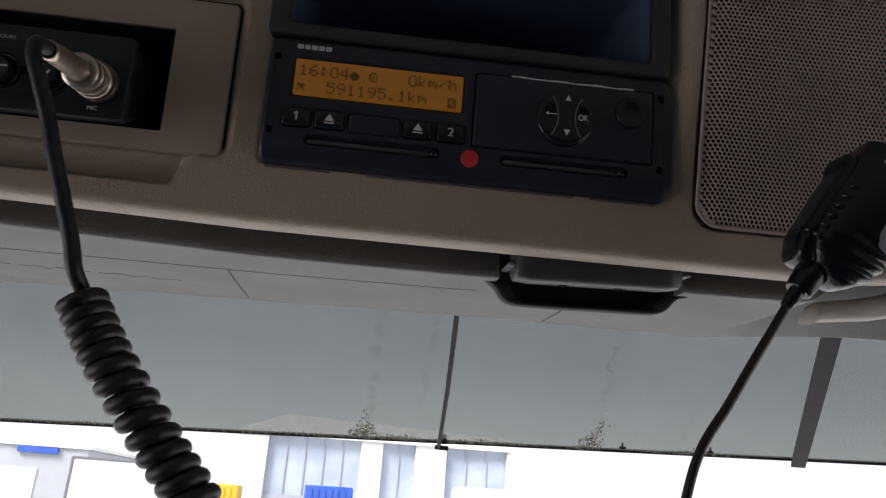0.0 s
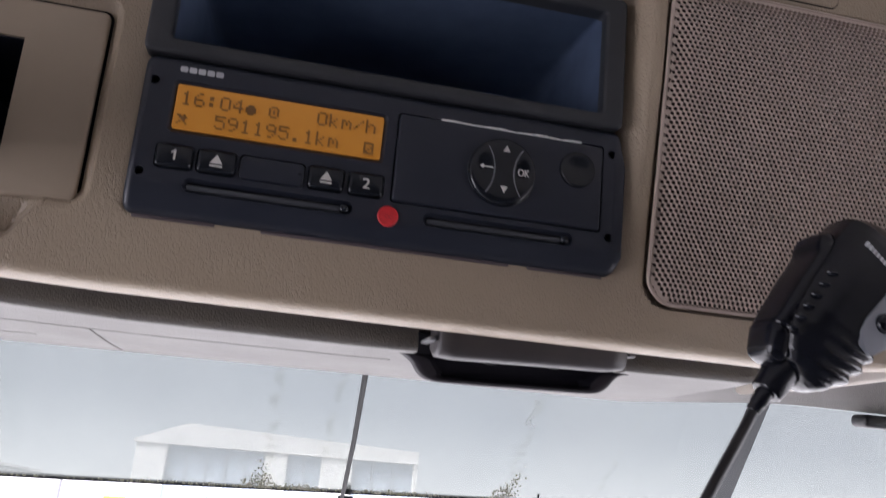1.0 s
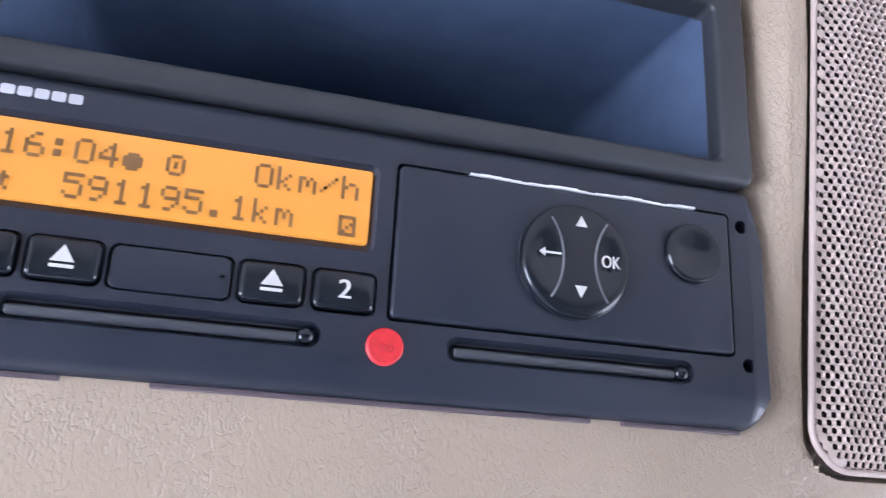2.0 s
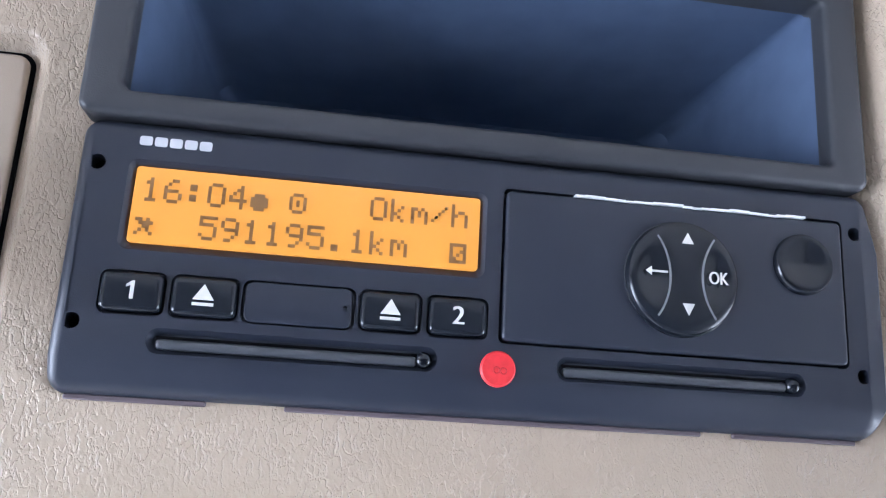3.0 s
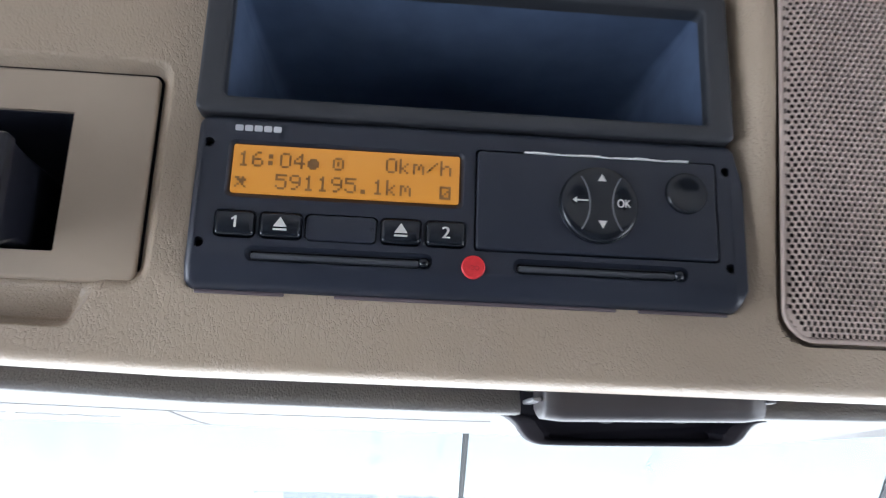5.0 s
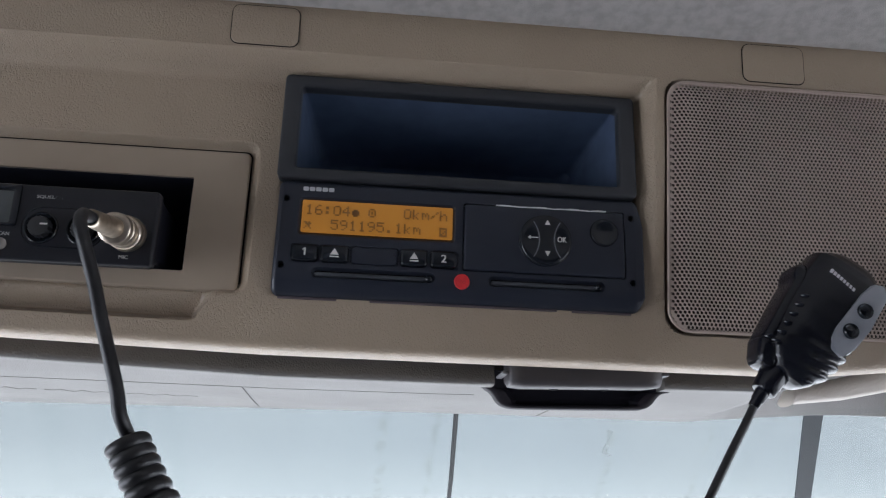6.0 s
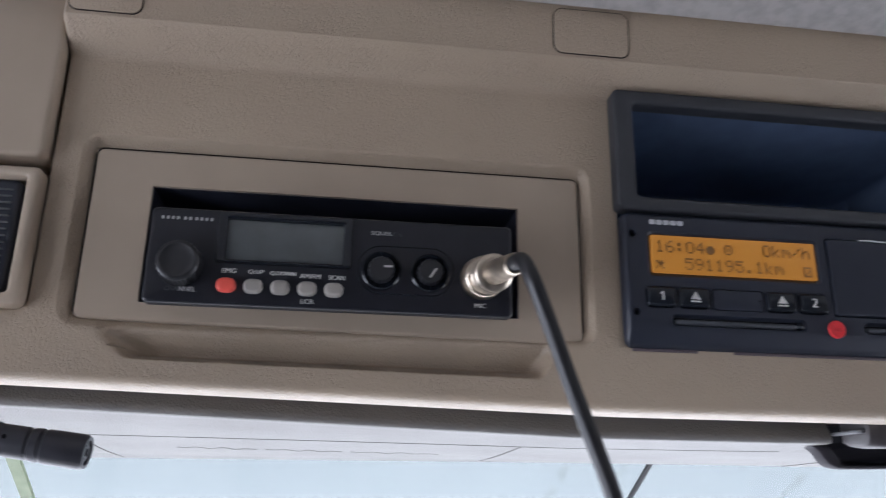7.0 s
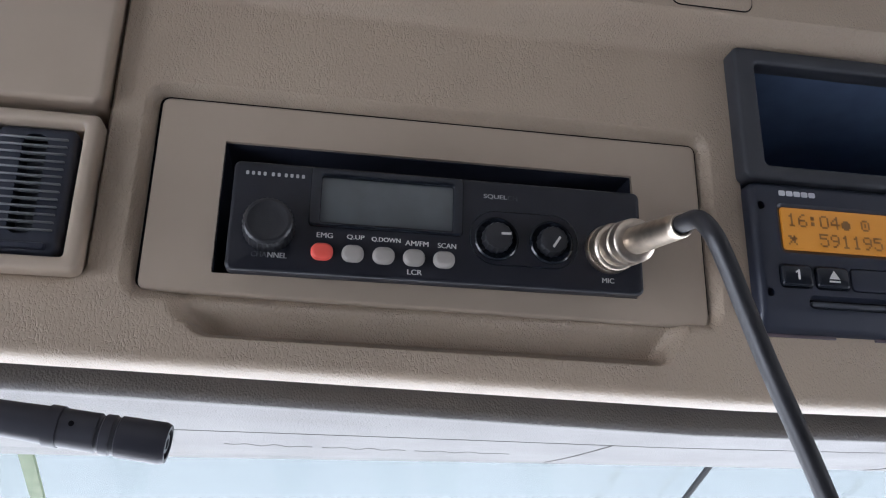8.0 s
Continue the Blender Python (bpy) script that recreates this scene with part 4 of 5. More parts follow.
# ---- second microphone on its stalk ----
SATIN = material("satin_black_plastic", (0.020, 0.020, 0.027), 0.36, spots=(80, (0.026, 0.026, 0.033), 0.4, 0.7))
def stalk_microphone():
    t = thing("stalk_microphone", (-0.34, -0.02, 2.685), "black microphone on a bendable stalk under the console", "microphone")
    ax = Vector((0.992, 0, -0.128))
    tip = Vector((-0.3045, -0.021, 2.6897))
    bm = bmesh.new()
    lathe(bm, tip - ax * 0.075, ((0.0044, 0.0), (0.0050, 0.025), (0.0056, 0.045), (0.0057, 0.055), (0.0052, 0.0554), (0.0052, 0.0562), (0.0058, 0.0566), (0.0059, 0.0592), (0.0054, 0.0596), (0.0054, 0.0606), (0.0060, 0.0610), (0.0061, 0.0735), (0.0055, 0.0750), (0.0044, 0.0750), (0.0042, 0.0740), (0.0028, 0.0738), (0.0027, 0.0746), (0.0016, 0.0746), (0.0014, 0.0730), (0.0002, 0.0730)), 32, axis=ax)
    part("head", bm, SATIN, t)
    bm = bmesh.new()
    c = tip - ax * 0.0345
    lathe(bm, c, ((0.0050, 0), (0.0060, 0.0003), (0.0060, 0.0040), (0.0050, 0.0043)), 28, axis=ax)
    part("collar", bm, SATIN, t)
    bm = bmesh.new()
    lathe(bm, tip - ax * 0.0265 + Vector((0, -0.0053, 0.0012)), ((0.0008, 0), (0.0008, 0.0004)), 12)
    part("vent_hole", bm, VOID, t)
    bm = bmesh.new()
    p = tip - ax * 0.075
    tube(bm, smooth_path([p, p + Vector((-0.04, 0.002, 0.006)), p + Vector((-0.12, 0.02, 0.014)), p + Vector((-0.20, 0.06, 0.018)), p + Vector((-0.24, 0.085, 0.016))], 8), 0.0043, 14)
    part("stalk", bm, RUBBER, t)
    return t


stalk_microphone()


# ---- louvred vent and locker left of the radio ----
def vent():
    t = thing("roof_vent", (-0.40, 0.01, 2.748), "black louvred vent in a beige frame", "vent")
    bm = bmesh.new()
    ring(bm, (-0.470, -0.3442, 2.7456, 2.8040), (-0.464, -0.3495, 2.7508, 2.7995), -0.0010, 0.022, 0.0018, 0.003, 0.0012)
    part("frame", bm, PLAIN, t)
    bm = bmesh.new()
    box(bm, -0.464, -0.3497, 0.018, 0.021, 2.750, 2.800)
    part("back", bm, VOID, t)
    bm = bmesh.new()
    plate(bm, -0.462, -0.3800, 2.7520, 2.7990, 0.002, 0.0030, 0.018, 0.001)
    part("cheek", bm, GREYSIDE, t, "grey plastic cheek beside the louvres")
    bm = bmesh.new()
    plate(bm, -0.3790, -0.3523, 2.7516, 2.7992, 0.003, 0.0032, 0.018, 0.0022, holes=[(rrect(-0.3700, -0.3618, 2.7590, 2.7962, 0.003), 0.006, 0.0005)])
    body = part("insert", bm, BLACK, t)
    for k in range(13):
        z = 2.7603 + 0.00282 * k
        bm = bmesh.new()
        box(bm, -0.3785, -0.3550, 0.0021, 0.0046, z, z + 0.00055, 0.0002, 1)
        part("louvre", bm, RIB, body)
    bm = bmesh.new()
    box(bm, -0.3785, -0.3565, 0.0012, 0.0050, 2.7535, 2.7558, 0.0008, 2)
    part("thumb_bar", bm, BLACK, body)
    return t


vent()


def locker():
    t = thing("overhead_locker", (-0.55, 0.01, 2.809), "closed beige locker lid in the console", "locker")
    bm = bmesh.new()
    plate(bm, -0.95, -0.3450, 2.8085, 2.9050, 0.004, -0.001, 0.02, 0.002)
    part("lid", bm, PLAIN, t)
    return t


locker()


# ---- windscreen header ----
def header_edge(x):
    """How far ahead the trim's front edge lies: it draws back from the left to the middle."""
    return 0.212 - 0.12 * min(max(x, -0.5), 0.05)


def recess(x, y):
    """The trim steps up on the right, where the inner visor lies folded."""
    deep = 0.012 * step(0.202, 0.212, x) + 0.20 * min(max(x - 0.19, 0.0), 0.2)
    e = header_edge(x)
    return deep * (1 - step(e - 0.055, e - 0.006, y))


def header_rear(x):
    """Height of the trim's rounded rear edge, which rises towards both doors."""
    return 2.7043 + 0.030 * min(max(-x - 0.1, 0.0), 0.28) + 0.015 * min(max(x, 0.0), 0.18)


def header_front(x):
    """Height of the trim's front edge."""
    return 2.7000 + (min(lift(x), 0.012) * 0.8 if x > 0 else -0.004 * min(max(-x - 0.1, 0.0), 0.3))


GAP = (0.0270, 0.1258)


def header_mesh():
    rear = [(0.076, 0.056), (0.067, 0.034), (0.0605, 0.017), (0.0555, 0.0085), (0.0530, 0.0042), (0.0524, 0.0020), (0.0532, 0.0006), (0.0548, 0.0001), (0.058, 0.0), (0.064, 0.0)]
    xs = sorted(list(np.linspace(-1.05, 1.05, 85)) + [GAP[0] - 0.001, GAP[0] - 0.0002, GAP[0], GAP[1], GAP[1] + 0.0002, GAP[1] + 0.001, 0.183, 0.1845, 0.186, 0.188, 0.190])
    bm = bmesh.new()
    grid = []
    for x in xs:
        e, zr, zf = header_edge(x), header_rear(x), header_front(x)
        notch = GAP[0] <= x <= GAP[1]
        prof = [(max(y, 0.076) if notch else y, zr + dz) for y, dz in rear]
        prof += [(0.078 + (e - 0.088) * f, zr + (zf - zr) * g) for f, g in ((0.0, 0.25), (0.15, 0.42), (0.3, 0.6), (0.5, 0.8), (0.65, 0.9), (0.8, 0.96), (1.0, 1.0))]
        prof += [(e - 0.004, zf + 0.0008), (e, zf + 0.0035), (e + 0.004, zf + 0.012), (max(e + 0.006, 0.24), 2.716), (max(e + 0.006, 0.24), 2.745), (0.082, 2.768)]
        grid.append([bm.verts.new((x, y, z + (recess(x, y) if z < 2.7295 else 0.0))) for y, z in prof])
    for a, b in zip(grid, grid[1:]):
        for k in range(len(a) - 1):
            bm.faces.new((a[k], a[k + 1], b[k + 1], b[k]))
    return bm


def header_under(x, y):
    """Height of the trim's underside."""
    e, zr, zf = header_edge(x), header_rear(x), header_front(x)
    f = min(max((y - 0.078) / (e - 0.088), 0.0), 1.0)
    return zr + (zf - zr) * float(np.interp(f, (0, 0.15, 0.3, 0.5, 0.65, 0.8, 1.0), (0.25, 0.42, 0.6, 0.8, 0.9, 0.96, 1.0)))


header = thing("windscreen_header", (0, 0.12, 2.70), "grey grained trim along the top of the windscreen", "trim", kind="structure")
part("trim", header_mesh(), HEADER, header, sharp=70)
SEAM = material("dark_seam", (0.112, 0.105, 0.099), 0.9)
for a, b in (((-0.35, 0.1165), (-0.121, 0.0985)), ((-0.121, 0.0985), (0.020, 0.0905)), ((-0.121, 0.0985), (-0.124, 0.202)), ((0.079, 0.108), (0.079, 0.190)), ((-0.35, 0.1165), (-0.352, 0.225))):
    bm = bmesh.new()
    line = [Vector((*a, 0)).lerp(Vector((*b, 0)), k / 10) for k in range(11)]
    tube(bm, [(p.x, p.y, header_under(p.x, p.y) - 0.0001) for p in line], 0.00035 if abs(b[0] - a[0]) < 0.05 else 0.00012, 6)
    part("seam", bm, SEAM, header)
bm = bmesh.new()
for x0, x1 in ((-0.306, -0.262), (-0.257, -0.214), (-0.209, -0.158)):
    wave = [(x0 + (x1 - x0) * k / 24, 0.152 + 0.0035 * math.sin(k * 0.8) * math.sin(math.pi * k / 24)) for k in range(25)]
    tube(bm, [(x, y, header_under(x, y)) for x, y in wave], 0.00025, 6)
part("emblem", bm, EMBOSS, header, "worn embossed emblem line")


def blind_handle():
    t = thing("blind_handle", (0.078, 0.06, 2.698), "black pull handle in a pocket of the header trim", "handle")
    # pocket: a shallow dark bowl that hangs below the trim, with pointed wings at both ends
    low = smooth_path([(0.0195, 2.7046), (0.0240, 2.7038), (0.0275, 2.7012), (0.0300, 2.6976), (0.0330, 2.6950), (0.0378, 2.6936), (0.0460, 2.6934), (0.0650, 2.6938), (0.0900, 2.6945), (0.1110, 2.6951), (0.1178, 2.6959), (0.1222, 2.6985), (0.1248, 2.7015), (0.1270, 2.7038), (0.1295, 2.7052), (0.1335, 2.7060)], 5)
    outer = [(p[0], p[1]) for p in low] + [(0.1310, 2.7150), (0.0215, 2.7150)]
    cx, cz = 0.0765, 2.7075

    def inner(d, q):
        """The outline drawn in by d."""
        return [(x + d * (-1 if x > cx else 1) * min(1.0, abs(x - cx) / 0.045) ** 6 * q, z + d * 0.75 * step(0.0, 0.008, cz - z)) for x, z in outer]

    bm = bmesh.new()
    loops = [loop(bm, outer, 0.0735), loop(bm, outer, 0.0655), loop(bm, inner(0.0005, 1), 0.0648), loop(bm, inner(0.0014, 1.6), 0.0645), loop(bm, inner(0.0022, 2.2), 0.0649), loop(bm, inner(0.0028, 2.5), 0.0660)]
    loft(bm, loops, (False, False))
    part("rim", bm, POCKETRIM, t, sharp=60)
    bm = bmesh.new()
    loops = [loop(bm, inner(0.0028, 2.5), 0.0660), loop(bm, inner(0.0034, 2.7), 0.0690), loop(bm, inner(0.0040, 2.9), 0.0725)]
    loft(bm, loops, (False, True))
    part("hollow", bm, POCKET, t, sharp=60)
    # rounded grip in front of the pocket
    bm = bmesh.new()
    prof = [(0.0320, 0.0220), (0.0312, 0.0100), (0.0310, 0.0045), (0.0316, 0.0022), (0.0334, 0.0006), (0.0365, 0.0), (0.0480, 0.0006), (0.0540, 0.0030), (0.0550, 0.0100), (0.0550, 0.0220)]
    ends = []
    for k in range(15):
        f = min(max((k - 1) / 12, 0.0), 1.0)
        x = 0.0330 + (0.1165 - 0.0330) * f
        pinch = 0.80 if k in (0, 14) else 0.94 if k in (1, 13) else 1.0
        x += {0: -0.0012, 14: 0.0012}.get(k, 0.0)
        ends.append([bm.verts.new((x, 0.043 + (y - 0.043) * pinch, 2.7015 + 0.030 * (x - 0.033) + 0.022 - (0.022 - z) * (0.88 if k in (0, 14) else 0.96 if k in (1, 13) else 1.0))) for y, z in prof])
    loft(bm, ends)
    tab = part("grip", bm, GREYTAB, t, "dark grey rounded grip", sharp=60)
    for x in (0.0585, 0.0875):
        bm = bmesh.new()
        lathe(bm, (x, 0.0440, 2.7020 + 0.030 * (x - 0.033)), ((0.0026, -0.001), (0.0026, 0.0004), (0.0020, 0.0006), (0.0002, 0.0002)), 16, axis=(0, -0.1, -1))
        part("screw", bm, VOID, tab)
    for x, z in ((0.0297, 2.7086), (0.1200, 2.7112)):
        bm = bmesh.new()
        box(bm, x - 0.0018, x + 0.0018, 0.033, 0.055, z, z + 0.0016, 0.0004, 1)
        part("pivot", bm, GREYSIDE, t)
    return t


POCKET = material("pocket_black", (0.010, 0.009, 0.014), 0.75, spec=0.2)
POCKETRIM = material("pocket_rim_plastic", (0.030, 0.026, 0.032), 0.6, spec=0.3, spots=(60, (0.024, 0.021, 0.026), 0.35, 0.7))
GREYTAB = material("charcoal_plastic", (0.050, 0.045, 0.047), 0.42, spots=(50, (0.058, 0.052, 0.054), 0.4, 0.65), grain=((1800, 0.00005, "noise"),))
blind_handle()

# padded inner visor, folded up to the right
PADVINYL = material("cream_vinyl", (0.61, 0.555, 0.49), 0.5, spots=(25, (0.57, 0.515, 0.455), 0.35, 0.7), grain=((900, 0.0003, "pebbles"),))
visor_pad = thing("inner_visor", (0.40, 0.05, 2.69), "beige padded inner visor folded up", "visor")
bm = bmesh.new()
ends = []
for k in range(13):
    f = k / 12
    x, y, z, h = 0.2525 + 0.24 * f, 0.152 - 0.006 * f, 2.7075 + 0.050 * f, 0.0115 + 0.026 * f
    r = 0.6 if k == 0 else 1.0
    m = z + h / 2
    x -= 0.016 * (k == 1)
    ends.append([bm.verts.new((x, y + dy, m + (dz - 0.5) * h * r)) for dy, dz in ((-0.010, 0.5), (-0.008, 0.15), (0.0, 0.0), (0.010, 0.1), (0.014, 0.5), (0.010, 0.9), (0.0, 1.0), (-0.008, 0.85))])
loft(bm, ends)
bmesh.ops.bevel(bm, geom=[e for e in bm.edges if len(e.link_faces) == 2 and e.calc_face_angle() > 0.6], offset=0.0008, segments=2, profile=0.5, affect="EDGES")
part("pad", bm, PADVINYL, visor_pad, sharp=60)
PIVOT = box(bmesh.new(), 0.372, 0.45, 0.195, 0.212, 2.7000, 2.7090, 0.0035, 3)
part("pivot_bar", PIVOT, RUBBER, visor_pad, "dark rounded pivot bar")


# ---- windscreen, outside visor ----
bm = bmesh.new()
grid = []
for i in range(73):
    x = -1.05 + 2.1 * i / 72
    grid.append([bm.verts.new((x, 0.175 + 0.185 * (k / 12) - 0.10 * (x + 0.1) ** 2 + 0.03, 2.715 - 0.965 * k / 12)) for k in range(13)])
for a, b in zip(grid, grid[1:]):
    for k in range(12):
        bm.faces.new((a[k], a[k + 1], b[k + 1], b[k]))
bmesh.ops.solidify(bm, geom=bm.faces[:], thickness=0.005)
glass = single("window_1", bm, GLASS, (0, 0.2, 2.2), "clear windscreen glass under the header", "windscreen", "structure")
glass.visible_shadow = False

VIS0, VIS1 = (0.270, 2.722), (0.562, 2.597)


def visor_point(x, f):
    """A place on the outside visor: f runs from its top edge to its lower edge, which draws back to the right."""
    f *= 1.007 - 0.25 * min(max(x, -0.6), 0.6)
    return Vector((x, VIS0[0] + (VIS1[0] - VIS0[0]) * f, VIS0[1] + (VIS1[1] - VIS0[1]) * f))


def smoked(name):
    """Smoked acrylic with a film of grime and greenish run marks of its own."""
    m = glassy(name, (0.48, 0.485, 0.475), shine=0.003, grazing=0.02)
    nt = m.node_tree
    N, L = nt.nodes.new, nt.links.new

    def maths(op, a, b=None):
        n = N("ShaderNodeMath")
        n.operation = op
        for k, v in enumerate((a, b)):
            if v is None:
                continue
            if isinstance(v, (int, float)):
                n.inputs[k].default_value = v
            else:
                L(v, n.inputs[k])
        return n.outputs[0]

    def noise_of(scale, stretch):
        mp, n = N("ShaderNodeMapping"), N("ShaderNodeTexNoise")
        mp.inputs["Scale"].default_value = stretch
        n.inputs["Scale"].default_value, n.inputs["Detail"].default_value = scale, 6
        L(co, mp.inputs["Vector"])
        L(mp.outputs[0], n.inputs["Vector"])
        return n.outputs["Fac"]

    co = N("ShaderNodeTexCoord").outputs["Object"]
    xyz = N("ShaderNodeSeparateXYZ")
    L(co, xyz.inputs[0])
    wobble = maths("MULTIPLY", maths("SUBTRACT", noise_of(30, (1, 1, 1)), 0.5), 0.016)
    along = maths("ADD", xyz.outputs["X"], wobble)
    runs = None
    for x, slant, width in ((-0.031, 0.0, 0.0045), (0.018, 0.0, 0.0032), (0.196, 0.20, 0.0050), (0.290, 0.2, 0.0025)):
        centre = maths("ADD", maths("MULTIPLY", xyz.outputs["Y"], slant), x)
        d = maths("ABSOLUTE", maths("SUBTRACT", along, centre))
        s = maths("MAXIMUM", maths("SUBTRACT", 1.0, maths("DIVIDE", d, width)), 0.0)
        runs = s if runs is None else maths("MAXIMUM", runs, s)
    patchy = maths("MAXIMUM", maths("MULTIPLY", maths("SUBTRACT", noise_of(85, (1, 0.7, 0.7)), 0.47), 5.0), 0.0)
    runs = maths("MINIMUM", maths("MULTIPLY", runs, patchy), 0.15)
    # the sheet's own tint, clouded by grime and stained where water ran down
    clouds = N("ShaderNodeMix")
    clouds.data_type = "RGBA"
    clouds.inputs["A"].default_value, clouds.inputs["B"].default_value = (0.435, 0.443, 0.425, 1), (0.390, 0.400, 0.391, 1)
    L(noise_of(1.0, (9, 4, 4)), clouds.inputs["Factor"])
    stain = N("ShaderNodeMix")
    stain.data_type = "RGBA"
    stain.inputs["B"].default_value = (0.24, 0.24, 0.19, 1)
    L(runs, stain.inputs["Factor"])
    L(clouds.outputs["Result"], stain.inputs["A"])
    sheet = next(n for n in nt.nodes if n.type == "BSDF_TRANSPARENT")
    L(stain.outputs["Result"], sheet.inputs["Color"])
    # the dust on it catches the daylight from above
    film, veil = N("ShaderNodeBsdfTranslucent"), N("ShaderNodeMixShader")
    film.inputs["Color"].default_value = (0.72, 0.74, 0.70, 1)
    veil.inputs[0].default_value = 0.15
    out = nt.nodes["Material Output"].inputs["Surface"]
    L(out.links[0].from_socket, veil.inputs[1])
    L(film.outputs[0], veil.inputs[2])
    L(veil.outputs[0], out)
    return m


def outside_visor():
    t = thing("sun_visor", (0, 0.42, 2.66), "smoked plastic outside sun visor with grime and moss", "visor")
    bm = bmesh.new()
    off = Vector((0, 0.00118, 0.00276))
    loft(bm, [[bm.verts.new(p) for p in (visor_point(x, -0.12), visor_point(x, 1), visor_point(x, 1) + off, visor_point(x, -0.12) + off)] for x in (-1.1, -0.6, 0.6, 1.1)])
    sheet = part("sheet", bm, smoked("smoked_acrylic"), t)
    bm = bmesh.new()
    tube(bm, [visor_point(-1.1 + 2.2 * k / 60, 1.0) for k in range(61)], 0.0022, 8)
    part("edge_strip", bm, METALGREY, t)
    # slim middle stay with its foot and bolt
    low = Vector((0, 0, -0.006))
    bm = bmesh.new()
    tube(bm, [visor_point(0.049, 1.0) + low, visor_point(0.040, 0.5) + low, visor_point(0.026, -0.12) + low], 0.0022, 8)
    tube(bm, [visor_point(0.045, 1.0) + low, visor_point(0.060, 1.01) + low], 0.0026, 8)
    stay = part("stay", bm, METALGREY, t)
    bm = bmesh.new()
    lathe(bm, visor_point(0.054, 0.985) + Vector((0, 0, -0.003)), ((0.0045, 0), (0.0045, 0.004), (0.0025, 0.0042), (0.0025, 0.010)), 10, axis=(0, -0.3, 1))
    part("bolt", bm, METALGREY, stay)
    # broad brackets at the sides; the left one's green is a painted reflection
    for x0, f0, x1, f1, w, paint in ((0.322, -0.14, 0.456, 1.0, 0.017, BRACKET), (-0.439, -0.10, -0.480, 1.0, 0.009, BRACKETGREEN)):
        bm = bmesh.new()
        vs = []
        for x, f in ((x0, f0), (x1, f1)):
            p = visor_point(x, f)
            vs.append([bm.verts.new(p + Vector((dx * w / 2, 0, dz))) for dx, dz in ((-1, -0.009), (1, -0.009), (1, -0.005), (-1, -0.005))])
        loft(bm, vs)
        part("bracket", bm, paint, t, "broad grey painted bracket" if paint is BRACKET else "bracket coloured pale green for a reflection")
    # small black clips near the edge
    for x in (0.250, 0.348):
        bm = bmesh.new()
        p = visor_point(x, 0.925)
        box(bm, p.x - 0.0035, p.x + 0.0035, p.y, p.y + 0.002, p.z - 0.006, p.z - 0.0035)
        box(bm, p.x - 0.0008, p.x + 0.0008, p.y, p.y + 0.002, p.z - 0.005, p.z + 0.001)
        part("clip", bm, RUBBER, t)
    # moss along the lower edge, in clumps where the water runs down
    rng = random.Random(7)
    verts, faces = [], []
    clumps = [(-0.036, 0.016, 0.055, 150), (0.004, 0.030, 0.016, 110), (0.213, 0.013, 0.075, 110), (0.10, 0.06, 0.012, 130), (-0.12, 0.10, 0.008, 110), (0.33, 0.07, 0.012, 110), (-0.36, 0.14, 0.008, 120)]
    for cx, spread, high, count in clumps:
        for _ in range(count * 2):
            x = rng.gauss(cx, spread * 0.6)
            f = 1.0 - min(abs(rng.gauss(0, 0.55)), 1.6) * high * math.exp(-((x - cx) / spread) ** 2) / 0.3
            c = visor_point(x, f) + Vector((0, 0, -0.001))
            s = rng.uniform(0.0004, 0.0013)
            base = len(verts)
            for d in ((1, 0, 0), (-1, 0, 0), (0, 1, 0), (0, -1, 0), (0, 0, 1), (0, 0, -1)):
                verts.append(c + Vector(d) * s * rng.uniform(0.6, 1.4) - ANCHOR[t.name])
            for a, b, cc in ((0, 2, 4), (2, 1, 4), (1, 3, 4), (3, 0, 4), (2, 0, 5), (1, 2, 5), (3, 1, 5), (0, 3, 5)):
                faces.append((base + a, base + b, base + cc))
    me = bpy.data.meshes.new("moss")
    me.from_pydata(verts, [], faces)
    me.materials.append(MOSS)
    ob = new("moss", me)
    ob.parent = t
    tagged(ob, "brown-green moss and dirt on the lower edge", kind="stuff")
    return t


MOSS = material("moss", (0.17, 0.165, 0.11), 0.95, spots=(90, (0.28, 0.27, 0.22), 0.45, 0.6))
# green reflection put into the left bracket's own colour
BRACKETGREEN = material("bracket_green_reflection", (0.22, 0.26, 0.15), 0.6, spots=(60, (0.18, 0.22, 0.12), 0.4, 0.65))
BRACKET = material("grey_bracket_paint", (0.022, 0.027, 0.032), 0.6, spec=0.25, spots=(30, (0.03, 0.036, 0.04), 0.4, 0.65))
outside_visor()


# ---- the cab that closes the place ----
ROOFPAINT = material("white_cab_paint", (0.72, 0.72, 0.70), 0.35, spots=(3, (0.66, 0.66, 0.64), 0.4, 0.65))


def slab(name, x0, x1, y0, y1, z0, z1, mat, label, category):
    bm = bmesh.new()
    box(bm, x0, x1, y0, y1, z0, z1)
    return single(name, bm, mat, ((x0 + x1) / 2, (y0 + y1) / 2, z0), label, category, "structure", world_frame=True)


def ceiling():
    prof = [(0.10, 2.990), (0.03, 2.9095), (-0.0138, 2.9055), (-0.0145, 2.8975), (-0.0158, 2.8952), (-0.0185, 2.8945), (-0.05, 2.9035), (-0.14, 2.931), (-0.35, 2.958), (-1.0, 2.965), (-1.9, 2.965), (-1.9, 3.02), (0.10, 3.02)]
    bm = bmesh.new()
    loft(bm, [[bm.verts.new(K @ Vector((x, y, z)) if y > -0.3 else Vector((x, y, z - 0.03))) for y, z in prof] for x in np.linspace(-1.15, 1.15, 9)])
    return single("ceiling", bm, LINER, (0, -0.8, 2.95), "light grey felt headliner", "ceiling", "structure", world_frame=True)


